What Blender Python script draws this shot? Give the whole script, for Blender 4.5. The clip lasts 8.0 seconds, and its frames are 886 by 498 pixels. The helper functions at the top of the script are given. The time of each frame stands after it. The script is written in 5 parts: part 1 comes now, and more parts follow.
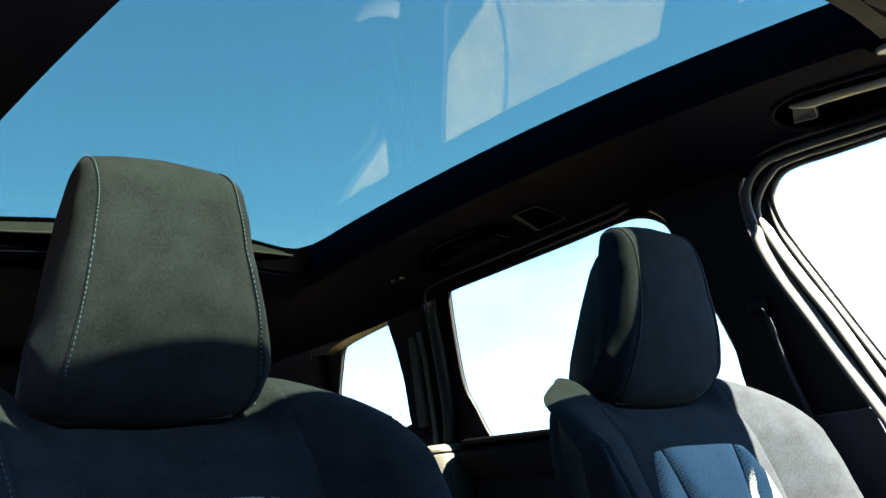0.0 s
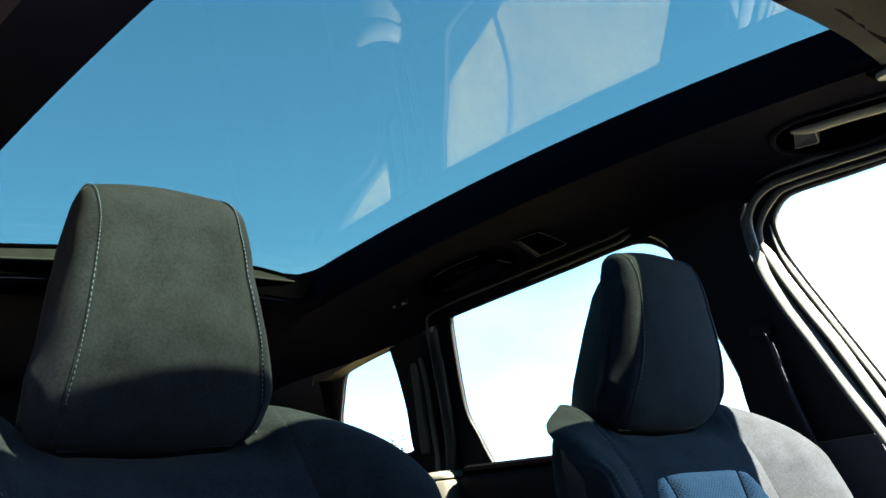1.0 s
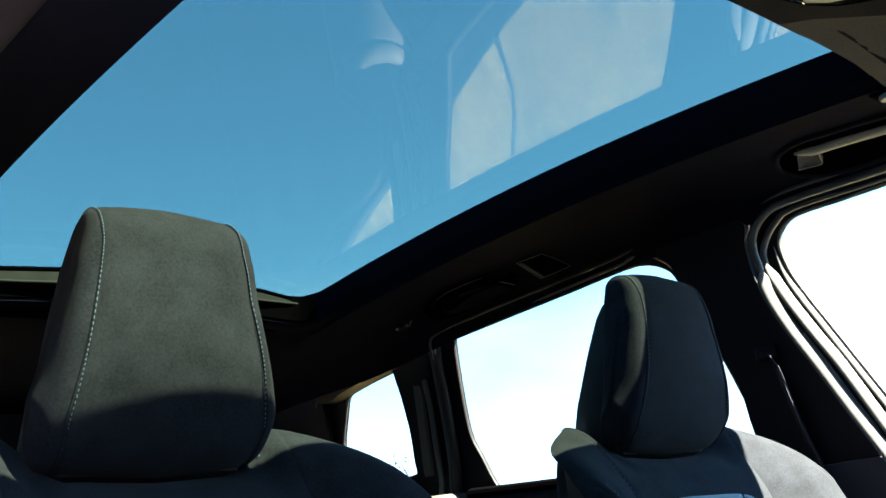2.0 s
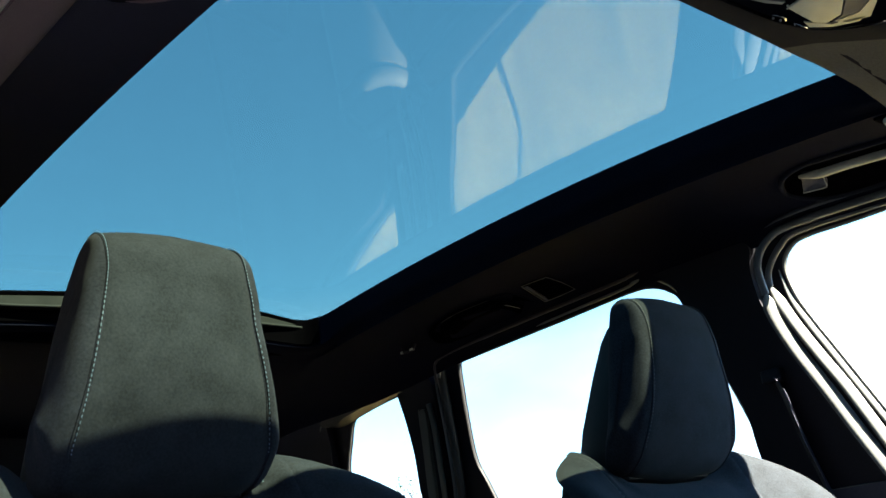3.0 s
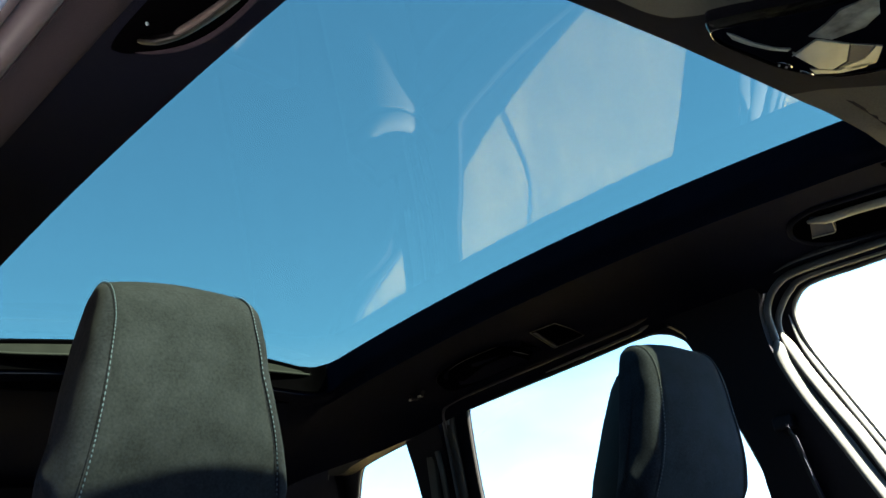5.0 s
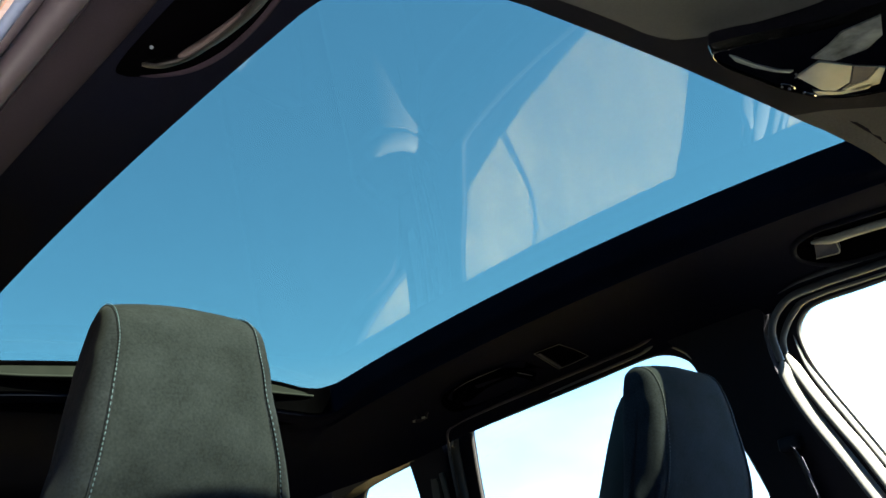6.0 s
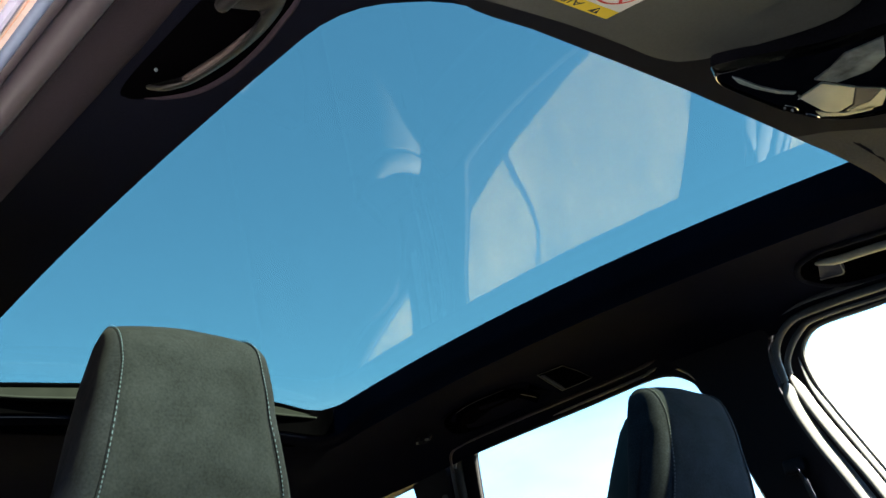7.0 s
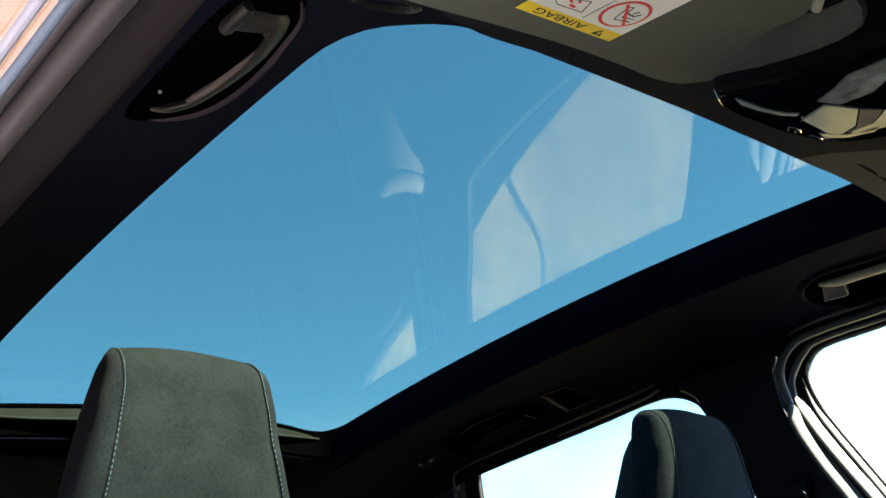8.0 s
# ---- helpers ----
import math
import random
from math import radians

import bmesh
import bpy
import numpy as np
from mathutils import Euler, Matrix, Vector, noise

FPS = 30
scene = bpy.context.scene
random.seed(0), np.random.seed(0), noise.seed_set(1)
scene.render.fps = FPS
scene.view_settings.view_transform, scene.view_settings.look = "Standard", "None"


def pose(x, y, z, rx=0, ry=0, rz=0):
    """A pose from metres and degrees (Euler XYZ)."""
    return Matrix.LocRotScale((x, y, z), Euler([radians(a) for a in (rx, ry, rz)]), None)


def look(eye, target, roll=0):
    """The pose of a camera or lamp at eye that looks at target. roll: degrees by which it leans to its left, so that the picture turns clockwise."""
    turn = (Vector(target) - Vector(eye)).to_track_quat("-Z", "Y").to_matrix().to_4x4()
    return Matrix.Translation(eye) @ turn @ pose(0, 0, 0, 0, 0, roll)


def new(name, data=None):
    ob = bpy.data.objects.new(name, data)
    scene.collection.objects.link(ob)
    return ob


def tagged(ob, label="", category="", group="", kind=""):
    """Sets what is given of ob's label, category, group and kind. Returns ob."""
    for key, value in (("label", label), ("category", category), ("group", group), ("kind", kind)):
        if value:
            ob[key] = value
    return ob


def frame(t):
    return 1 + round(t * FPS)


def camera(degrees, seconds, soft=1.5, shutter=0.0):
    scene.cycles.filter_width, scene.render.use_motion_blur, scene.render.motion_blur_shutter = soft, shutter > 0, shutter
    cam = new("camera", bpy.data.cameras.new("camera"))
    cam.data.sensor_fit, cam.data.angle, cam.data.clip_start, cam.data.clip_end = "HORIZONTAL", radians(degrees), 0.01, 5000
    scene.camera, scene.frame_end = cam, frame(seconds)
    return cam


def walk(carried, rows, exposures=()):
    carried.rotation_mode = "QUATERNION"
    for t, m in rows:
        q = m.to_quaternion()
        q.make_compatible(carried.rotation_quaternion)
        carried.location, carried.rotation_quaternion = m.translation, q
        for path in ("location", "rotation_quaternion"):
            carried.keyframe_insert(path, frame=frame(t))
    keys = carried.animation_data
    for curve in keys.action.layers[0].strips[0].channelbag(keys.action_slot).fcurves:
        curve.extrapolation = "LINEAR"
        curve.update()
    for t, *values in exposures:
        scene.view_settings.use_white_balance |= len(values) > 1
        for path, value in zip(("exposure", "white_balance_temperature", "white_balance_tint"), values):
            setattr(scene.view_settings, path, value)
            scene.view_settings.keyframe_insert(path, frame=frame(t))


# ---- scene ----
# ---- camera ----
cam = camera(44.263, 8.0)
# seconds, eye x y z, turned right of the car's rear axis, tilted up, leaning right (degrees)
PATH = [
    (0.0, -0.8455, -0.8943, 0.9816, 43.295, 14.123, 7.339),
    (0.5, -0.8452, -0.8937, 0.9825, 43.342, 14.729, 7.408),
    (1.0, -0.8447, -0.8941, 0.9845, 43.364, 15.397, 7.479),
    (1.5, -0.8442, -0.8926, 0.9853, 43.382, 15.963, 7.536),
    (3.0, -0.8427, -0.8924, 0.9891, 43.261, 17.710, 7.651),
    (3.5, -0.8426, -0.8914, 0.9896, 43.284, 18.330, 7.730),
    (4.0, -0.8423, -0.8911, 0.9912, 43.283, 19.017, 7.783),
    (4.5, -0.8420, -0.8914, 0.9918, 43.217, 19.573, 7.828),
    (6.0, -0.8416, -0.8924, 0.9940, 43.094, 21.170, 7.947),
    (6.5, -0.8415, -0.8922, 0.9944, 43.082, 21.718, 7.986),
    (7.0, -0.8419, -0.8916, 0.9949, 43.108, 22.283, 8.012),
    (7.5, -0.8416, -0.8907, 0.9970, 43.122, 22.799, 7.991),
    (8.0, -0.8415, -0.8915, 0.9967, 43.084, 23.340, 7.965),
]
walk(cam, [(t, pose(x, y, z, 90 + up, 0, -right) @ pose(0, 0, 0, 0, 0, -lean)) for t, x, y, z, right, up, lean in PATH])

# ---- light: clear midday sky, sun high over the front of the car ----
TO_SUN = Vector((0.42, -0.89, 1.0)).normalized()
scene.view_settings.exposure = 4.37
world = bpy.data.worlds.new("sky")
scene.world = world
world.use_nodes = True
wn, wl = world.node_tree.nodes, world.node_tree.links
sky = wn.new("ShaderNodeTexSky")
sky.sky_type, sky.sun_disc = "NISHITA", False
sky.sun_elevation = math.asin(TO_SUN.z)
sky.sun_rotation = math.atan2(TO_SUN.x, TO_SUN.y)
sky.air_density, sky.dust_density, sky.ozone_density = 1.0, 0.05, 2.5
# thin cloud low over the horizon
geo = wn.new("ShaderNodeTexCoord")
sep = wn.new("ShaderNodeSeparateXYZ")
wl.new(geo.outputs["Generated"], sep.inputs[0])
band = wn.new("ShaderNodeMapRange")
band.inputs[1].default_value, band.inputs[2].default_value = 0.28, 0.06
wl.new(sep.outputs[2], band.inputs[0])
cloud = wn.new("ShaderNodeTexNoise")
cloud.inputs["Scale"].default_value, cloud.inputs["Detail"].default_value = 4.0, 6.0
stretch = wn.new("ShaderNodeMapping")
stretch.inputs["Scale"].default_value = (1, 1, 3.5)
wl.new(geo.outputs["Generated"], stretch.inputs[0])
wl.new(stretch.outputs[0], cloud.inputs["Vector"])
puff = wn.new("ShaderNodeMapRange")
puff.inputs[1].default_value, puff.inputs[2].default_value, puff.inputs[3].default_value = 0.40, 0.66, 0.42
wl.new(cloud.outputs["Fac"], puff.inputs[0])
amount = wn.new("ShaderNodeMath")
amount.operation = "MULTIPLY"
wl.new(band.outputs[0], amount.inputs[0])
wl.new(puff.outputs[0], amount.inputs[1])
blend = wn.new("ShaderNodeMixRGB")
blend.inputs[2].default_value = (3.9, 5.0, 6.4, 1)
wl.new(amount.outputs[0], blend.inputs[0])
deep = wn.new("ShaderNodeMixRGB")
deep.blend_type = "MULTIPLY"
deep.inputs[0].default_value = 1.0
deep.inputs[2].default_value = (0.48, 0.91, 1.08, 1)
wl.new(sky.outputs[0], deep.inputs[1])
wl.new(deep.outputs[0], blend.inputs[1])
bg = wn["Background"]
bg.inputs["Strength"].default_value = 0.050
wl.new(blend.outputs[0], bg.inputs["Color"])

sun = new("sun", bpy.data.lights.new("sun", "SUN"))
sun.data.energy, sun.data.angle, sun.data.color = 5.0, radians(0.55), (1.0, 0.955, 0.75)
sun.matrix_world = look(TO_SUN * 20, (0, 0, 0))


# ---- helpers for shapes ----
def link(bm, name, material, parent=None, label="", smooth=True):
    bmesh.ops.recalc_face_normals(bm, faces=bm.faces)
    me = bpy.data.meshes.new(name)
    bm.to_mesh(me)
    bm.free()
    me.materials.append(material)
    if smooth:
        me.polygons.foreach_set("use_smooth", [True] * len(me.polygons))
        me.set_sharp_from_angle(angle=radians(38))
    ob = new(name, me)
    if parent:
        ob.parent = parent
    if label:
        ob["label"] = label
    return ob


def part(name, bm, material, parent, label=""):
    return link(bm, name, material, parent, label)


def empty(name, x=0, y=0, z=0):
    ob = new(name)
    ob.location = (x, y, z)
    ob.empty_display_size = 0.05
    return ob


def loft(rings, closed=True, caps=True, bm=None):
    """Skin between rings of equal count."""
    bm = bm or bmesh.new()
    vs = [[bm.verts.new(p) for p in ring] for ring in rings]
    n = len(rings[0])
    for a, b in zip(vs, vs[1:]):
        for i in range(n if closed else n - 1):
            j = (i + 1) % n
            bm.faces.new((a[i], a[j], b[j], b[i]))
    if caps and closed:
        bm.faces.new(vs[0][::-1])
        bm.faces.new(vs[-1])
    return bm


def spline(points, n, closed=False):
    """Catmull-Rom through the points, n steps to a span."""
    pts = [Vector(p) for p in points]
    m = len(pts)
    out = []
    for i in range(m if closed else m - 1):
        if closed:
            a, b, c, d = (pts[(i + k) % m] for k in (-1, 0, 1, 2))
        else:
            a, b, c, d = pts[max(i - 1, 0)], pts[i], pts[i + 1], pts[min(i + 2, m - 1)]
        for k in range(n):
            t = k / n
            out.append(0.5 * (2 * b + (c - a) * t + (2 * a - 5 * b + 4 * c - d) * t * t + (3 * b - a - 3 * c + d) * t ** 3))
    if not closed:
        out.append(pts[-1])
    return out


def tube(path, radius, sides=10, flat=1.0, up=(1, 0, 0), closed=False, bm=None):
    """A bar along the path; radius a number or a function of 0..1; flat squashes it across up."""
    pts = [Vector(p) for p in path]
    rings = []
    n = len(pts)
    for i, p in enumerate(pts):
        if closed:
            d = pts[(i + 1) % n] - pts[i - 1]
        else:
            d = pts[min(i + 1, n - 1)] - pts[max(i - 1, 0)]
        d.normalize()
        u = Vector(up)
        u = (u - d * u.dot(d)).normalized()
        v = d.cross(u)
        r = radius(i / max(n - 1, 1)) if callable(radius) else radius
        rings.append([p + u * (r * flat * math.cos(a)) + v * (r * math.sin(a)) for a in (2 * math.pi * k / sides for k in range(sides))])
    if closed:
        rings.append(rings[0])
        return loft(rings, True, False, bm)
    return loft(rings, True, True, bm)


def block(size, at=(0, 0, 0), bevel=0.003, segments=2, turn=None):
    bm = bmesh.new()
    bmesh.ops.create_cube(bm, size=1)
    bmesh.ops.scale(bm, vec=size, verts=bm.verts)
    if bevel:
        bmesh.ops.bevel(bm, geom=bm.edges[:], offset=bevel, segments=segments, affect="EDGES", profile=0.6)
    if turn:
        bmesh.ops.transform(bm, matrix=turn, verts=bm.verts)
    bmesh.ops.translate(bm, vec=at, verts=bm.verts)
    return bm


def plate(outer, holes, place, depth):
    """A panel with openings: outlines in two coordinates, place(u, v, d) gives the point at depth d."""
    from mathutils.geometry import delaunay_2d_cdt
    loops = [outer] + holes
    verts, edges = [], []
    for lp in loops:
        k = len(verts)
        verts += [Vector((p[0], p[1])) for p in lp]
        edges += [(k + i, k + (i + 1) % len(lp)) for i in range(len(lp))]
    co, _, faces, *_ = delaunay_2d_cdt(verts, edges, [], 1, 1e-6)

    def inside(p, lp):
        hit = False
        for i in range(len(lp)):
            (x1, y1), (x2, y2) = lp[i][:2], lp[i - 1][:2]
            if (y1 > p[1]) != (y2 > p[1]) and p[0] < (x2 - x1) * (p[1] - y1) / (y2 - y1) + x1:
                hit = not hit
        return hit

    bm = bmesh.new()
    a = [bm.verts.new(place(c[0], c[1], 0)) for c in co]
    b = [bm.verts.new(place(c[0], c[1], depth)) for c in co]
    count = {}
    kept = []
    for f in faces:
        mid = [sum(co[i][k] for i in f) / len(f) for k in (0, 1)]
        if not inside(mid, outer) or any(inside(mid, h) for h in holes):
            continue
        kept.append(f)
        for i in range(len(f)):
            e = (f[i], f[(i + 1) % len(f)])
            count[e] = count.get(e, 0) + 1
    for f in kept:
        bm.faces.new([a[i] for i in f])
        bm.faces.new([b[i] for i in reversed(f)])
    for (i, j) in count:
        if (j, i) not in count:
            bm.faces.new((a[j], a[i], b[i], b[j]))
    bmesh.ops.delete(bm, geom=[v for v in bm.verts if not v.link_faces], context="VERTS")
    return bm


def lerp(a, b, t):
    return a + (b - a) * t


def table(x, pairs):
    """Piecewise linear."""
    for (x0, y0), (x1, y1) in zip(pairs, pairs[1:]):
        if x <= x1:
            return lerp(y0, y1, max(0.0, (x - x0) / (x1 - x0)))
    return pairs[-1][1]


# ---- materials ----
def material(name, colour, rough=0.6, metal=0.0, grain=None, tint=0.0, stain=None, bump=0.0, bump_scale=400.0, spec=0.5, sheen=0.0, coat=0.0):
    m = bpy.data.materials.new(name)
    m.use_nodes = True
    nd, lk = m.node_tree.nodes, m.node_tree.links
    b = nd["Principled BSDF"]
    b.inputs["Base Color"].default_value = (*colour, 1)
    b.inputs["Roughness"].default_value = rough
    b.inputs["Metallic"].default_value = metal
    b.inputs["Specular IOR Level"].default_value = spec
    b.inputs["Sheen Weight"].default_value = sheen
    b.inputs["Sheen Roughness"].default_value = 0.5
    b.inputs["Coat Weight"].default_value = coat
    tc = nd.new("ShaderNodeTexCoord")
    if grain:
        fine = nd.new("ShaderNodeTexNoise")
        fine.inputs["Scale"].default_value, fine.inputs["Detail"].default_value = grain, 5
        lk.new(tc.outputs["Object"], fine.inputs["Vector"])
        big = nd.new("ShaderNodeTexNoise")
        big.inputs["Scale"].default_value, big.inputs["Detail"].default_value = stain or grain / 14, 4
        lk.new(tc.outputs["Object"], big.inputs["Vector"])
        both = nd.new("ShaderNodeMath")
        both.operation = "ADD"
        lk.new(fine.outputs["Fac"], both.inputs[0])
        lk.new(big.outputs["Fac"], both.inputs[1])
        rng = nd.new("ShaderNodeMapRange")
        rng.inputs[1].default_value, rng.inputs[2].default_value = 0.7, 1.3
        rng.inputs[3].default_value, rng.inputs[4].default_value = 1 - tint, 1 + tint
        lk.new(both.outputs[0], rng.inputs[0])
        mul = nd.new("ShaderNodeMixRGB")
        mul.blend_type = "MULTIPLY"
        mul.inputs[0].default_value = 1
        mul.inputs[1].default_value = (*colour, 1)
        lk.new(rng.outputs[0], mul.inputs[2])
        lk.new(mul.outputs[0], b.inputs["Base Color"])
        rr = nd.new("ShaderNodeMapRange")
        rr.inputs[1].default_value, rr.inputs[2].default_value = 0.3, 0.7
        rr.inputs[3].default_value, rr.inputs[4].default_value = max(rough - 0.08, 0.02), min(rough + 0.08, 1)
        lk.new(big.outputs["Fac"], rr.inputs[0])
        lk.new(rr.outputs[0], b.inputs["Roughness"])
    if bump:
        tex = nd.new("ShaderNodeTexNoise")
        tex.inputs["Scale"].default_value, tex.inputs["Detail"].default_value = bump_scale, 3
        lk.new(tc.outputs["Object"], tex.inputs["Vector"])
        bp = nd.new("ShaderNodeBump")
        bp.inputs["Strength"].default_value, bp.inputs["Distance"].default_value = bump, 0.001
        lk.new(tex.outputs["Fac"], bp.inputs["Height"])
        lk.new(bp.outputs[0], b.inputs["Normal"])
    return m


def pane_material(name, through_colour, least=0.04):
    """Sheet glass: what passes is tinted at each face, the rest mirrors more the flatter it is seen."""
    m = bpy.data.materials.new(name)
    m.use_nodes = True
    nd, lk = m.node_tree.nodes, m.node_tree.links
    nd.remove(nd["Principled BSDF"])
    clear = nd.new("ShaderNodeBsdfTransparent")
    clear.inputs[0].default_value = (*through_colour, 1)
    gloss = nd.new("ShaderNodeBsdfGlossy")
    gloss.inputs["Roughness"].default_value = 0.0
    facing = nd.new("ShaderNodeLayerWeight")
    facing.inputs["Blend"].default_value = 0.5
    power = nd.new("ShaderNodeMath")
    power.operation = "POWER"
    power.inputs[1].default_value = 5.0
    lk.new(facing.outputs["Facing"], power.inputs[0])
    amount = nd.new("ShaderNodeMapRange")
    amount.inputs[3].default_value, amount.inputs[4].default_value = least, 1.0
    lk.new(power.outputs[0], amount.inputs[0])
    mix = nd.new("ShaderNodeMixShader")
    lk.new(amount.outputs[0], mix.inputs[0])
    lk.new(clear.outputs[0], mix.inputs[1])
    lk.new(gloss.outputs[0], mix.inputs[2])
    lk.new(mix.outputs[0], nd["Material Output"].inputs[0])
    return m


SUEDE = material("charcoal_suede", (0.0170, 0.0195, 0.0248), 0.95, grain=420, tint=0.38, stain=30, bump=0.4, bump_scale=1500, spec=0.06, sheen=0.03)
SUEDE_SIDE = material("charcoal_suede_side", (0.0158, 0.0178, 0.0244), 0.95, grain=420, tint=0.46, stain=26, bump=0.4, bump_scale=1500, spec=0.06, sheen=0.03)
LEATHER = material("black_leatherette", (0.010, 0.010, 0.012), 0.55, grain=90, tint=0.15, bump=0.4, bump_scale=900, spec=0.2)
THREAD = material("pale_blue_thread", (0.080, 0.130, 0.195), 0.7, grain=300, tint=0.1)
THREAD_DARK = material("grey_thread", (0.075, 0.085, 0.095), 0.7, grain=300, tint=0.1)
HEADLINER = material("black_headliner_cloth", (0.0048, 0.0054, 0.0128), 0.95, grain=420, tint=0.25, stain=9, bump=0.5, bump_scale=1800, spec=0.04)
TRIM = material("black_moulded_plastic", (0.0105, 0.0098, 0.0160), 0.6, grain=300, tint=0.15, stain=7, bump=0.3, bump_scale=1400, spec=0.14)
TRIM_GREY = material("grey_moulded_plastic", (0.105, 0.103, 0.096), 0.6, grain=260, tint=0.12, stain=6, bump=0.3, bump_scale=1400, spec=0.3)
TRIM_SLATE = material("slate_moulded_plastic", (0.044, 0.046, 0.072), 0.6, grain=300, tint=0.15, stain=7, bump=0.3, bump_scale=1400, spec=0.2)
VISOR_CLOTH = material("dark_grey_visor_cloth", (0.110, 0.114, 0.106), 0.9, grain=380, tint=0.07, stain=8, bump=0.2, bump_scale=1600, spec=0.1)
RUBBER = material("weatherstrip_rubber", (0.018, 0.017, 0.018), 0.55, grain=200, tint=0.15, bump=0.2, bump_scale=700, spec=0.3)
SEAL_GREY = material("grey_flocked_weatherstrip", (0.105, 0.106, 0.106), 0.75, grain=200, tint=0.1, bump=0.2, bump_scale=700, spec=0.3)
GARNISH_LIT = material("plum_lit_rail_cloth", (0.0345, 0.0250, 0.0350), 0.9, grain=380, tint=0.2, stain=9, bump=0.4, bump_scale=1700, spec=0.08)
GLOSS_BLACK = material("piano_black", (0.0030, 0.0036, 0.0072), 0.10, grain=40, tint=0.1, spec=0.0)
CHROME = material("chrome", (0.75, 0.75, 0.74), 0.10, 1.0, grain=60, tint=0.04)
ALUMINIUM = material("grey_aluminium", (0.0075, 0.0088, 0.0095), 0.6, 0.0, spec=0.05, grain=200, tint=0.06)
PAINT = material("pale_copper_body_paint", (0.62, 0.47, 0.44), 0.3, grain=60, tint=0.05, coat=0.6)
MOULDING = material("satin_lavender_moulding", (0.48, 0.46, 0.64), 0.35, 0.2, grain=80, tint=0.05)
HEADER_LIT = material("lit_header_cloth", (0.064, 0.067, 0.078), 0.92, grain=400, tint=0.2, stain=9, bump=0.5, bump_scale=1800, spec=0.08)
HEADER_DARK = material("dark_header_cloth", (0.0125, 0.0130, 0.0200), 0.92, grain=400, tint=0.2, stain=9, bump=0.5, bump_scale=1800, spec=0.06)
# black handle plastic raised to pale grey, bounced light put into its colour
HANDLE_LIT = material("smooth_lit_plastic", (0.30, 0.30, 0.275), 0.5, grain=260, tint=0.08, stain=6, bump=0.15, bump_scale=1400, spec=0.3)
# near-black without gloss: the handle recesses' shade is in this colour
RECESS = material("recess_shade_black", (0.0012, 0.0011, 0.0015), 0.9, grain=300, tint=0.2, spec=0.0)
# lighter copies of the black rubber, with light on the beads in their colour
RUBBER_LIT = material("plum_lit_rubber", (0.047, 0.0370, 0.0465), 0.5, grain=200, tint=0.12, stain=9, bump=0.2, bump_scale=900, spec=0.25)
SEAL_LIT = material("highlit_black_rubber", (0.088, 0.095, 0.112), 0.5, grain=200, tint=0.12, bump=0.2, bump_scale=700, spec=0.35)
ROOF_PAINT = material("dark_roof_paint", (0.006, 0.006, 0.007), 0.7, grain=60, tint=0.1, spec=0.1)
BOUNCE_PAVING = material("pale_bounce_paving", (0.315, 0.300, 0.315), 0.9, grain=7.0, tint=0.2, stain=0.6, bump=0.5, bump_scale=60, spec=0.2)
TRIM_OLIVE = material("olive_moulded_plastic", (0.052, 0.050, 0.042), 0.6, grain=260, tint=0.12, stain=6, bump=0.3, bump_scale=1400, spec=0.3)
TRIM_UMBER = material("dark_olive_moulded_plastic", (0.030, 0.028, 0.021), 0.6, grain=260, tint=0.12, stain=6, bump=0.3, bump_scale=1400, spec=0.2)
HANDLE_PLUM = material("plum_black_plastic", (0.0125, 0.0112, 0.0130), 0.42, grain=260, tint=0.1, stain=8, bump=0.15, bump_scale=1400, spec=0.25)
RIDGE_HIGHLIGHT = material("plum_plastic_highlight", (0.092, 0.070, 0.072), 0.45, grain=260, tint=0.15, stain=8, bump=0.15, bump_scale=1400, spec=0.3)
POLISHED = material("polished_black", (0.004, 0.004, 0.005), 0.03, grain=40, tint=0.05, spec=0.9, coat=0.6)
# mottled pale grey stands for the reflection on the glossy touch panel
PANEL_SHEEN = material("touch_panel_sheen", (0.210, 0.240, 0.265), 0.4, grain=60, tint=0.6, stain=40, spec=0.0)
COPPER_LINE = material("orange_copper_line", (0.66, 0.36, 0.24), 0.4, grain=80, tint=0.1)
PULL_EDGE = material("pale_grey_rail", (0.0165, 0.0185, 0.0195), 0.6, spec=0.08, grain=200, tint=0.06)
LIP_BLUE = material("blue_grey_rubber_lip", (0.13, 0.16, 0.26), 0.5, grain=200, tint=0.1)
CARPET = material("black_carpet", (0.01, 0.01, 0.01), 0.95, grain=300, tint=0.3, bump=0.6, bump_scale=900, spec=0.1)
LENS = material("clear_lamp_lens", (0.23, 0.275, 0.31), 0.15, 0.0, grain=50, tint=0.1, spec=0.12)
LABEL_WHITE = material("label_white", (0.82, 0.80, 0.80), 0.5, grain=200, tint=0.03)
LABEL_YELLOW = material("label_yellow", (0.85, 0.62, 0.03), 0.5, grain=200, tint=0.03)
LABEL_RED = material("label_red", (0.70, 0.045, 0.035), 0.5, grain=200, tint=0.03)
LABEL_BLACK = material("label_black", (0.02, 0.02, 0.02), 0.5, grain=200, tint=0.03)
TAG_BLUE = material("tag_blue", (0.03, 0.06, 0.30), 0.7, grain=300, tint=0.05)
ROOF_GLASS = pane_material("tinted_roof_glass", (0.411, 0.448, 0.396), 0.04)
# windscreen made far darker than real glass, to dim the cabin
SCREEN_GLASS = pane_material("light_cutting_windscreen", (0.17, 0.22, 0.30))
REAR_GLASS = pane_material("privacy_side_glass", (0.70, 0.71, 0.70))
SIDE_GLASS = pane_material("clear_side_glass", (0.96, 0.98, 0.97))
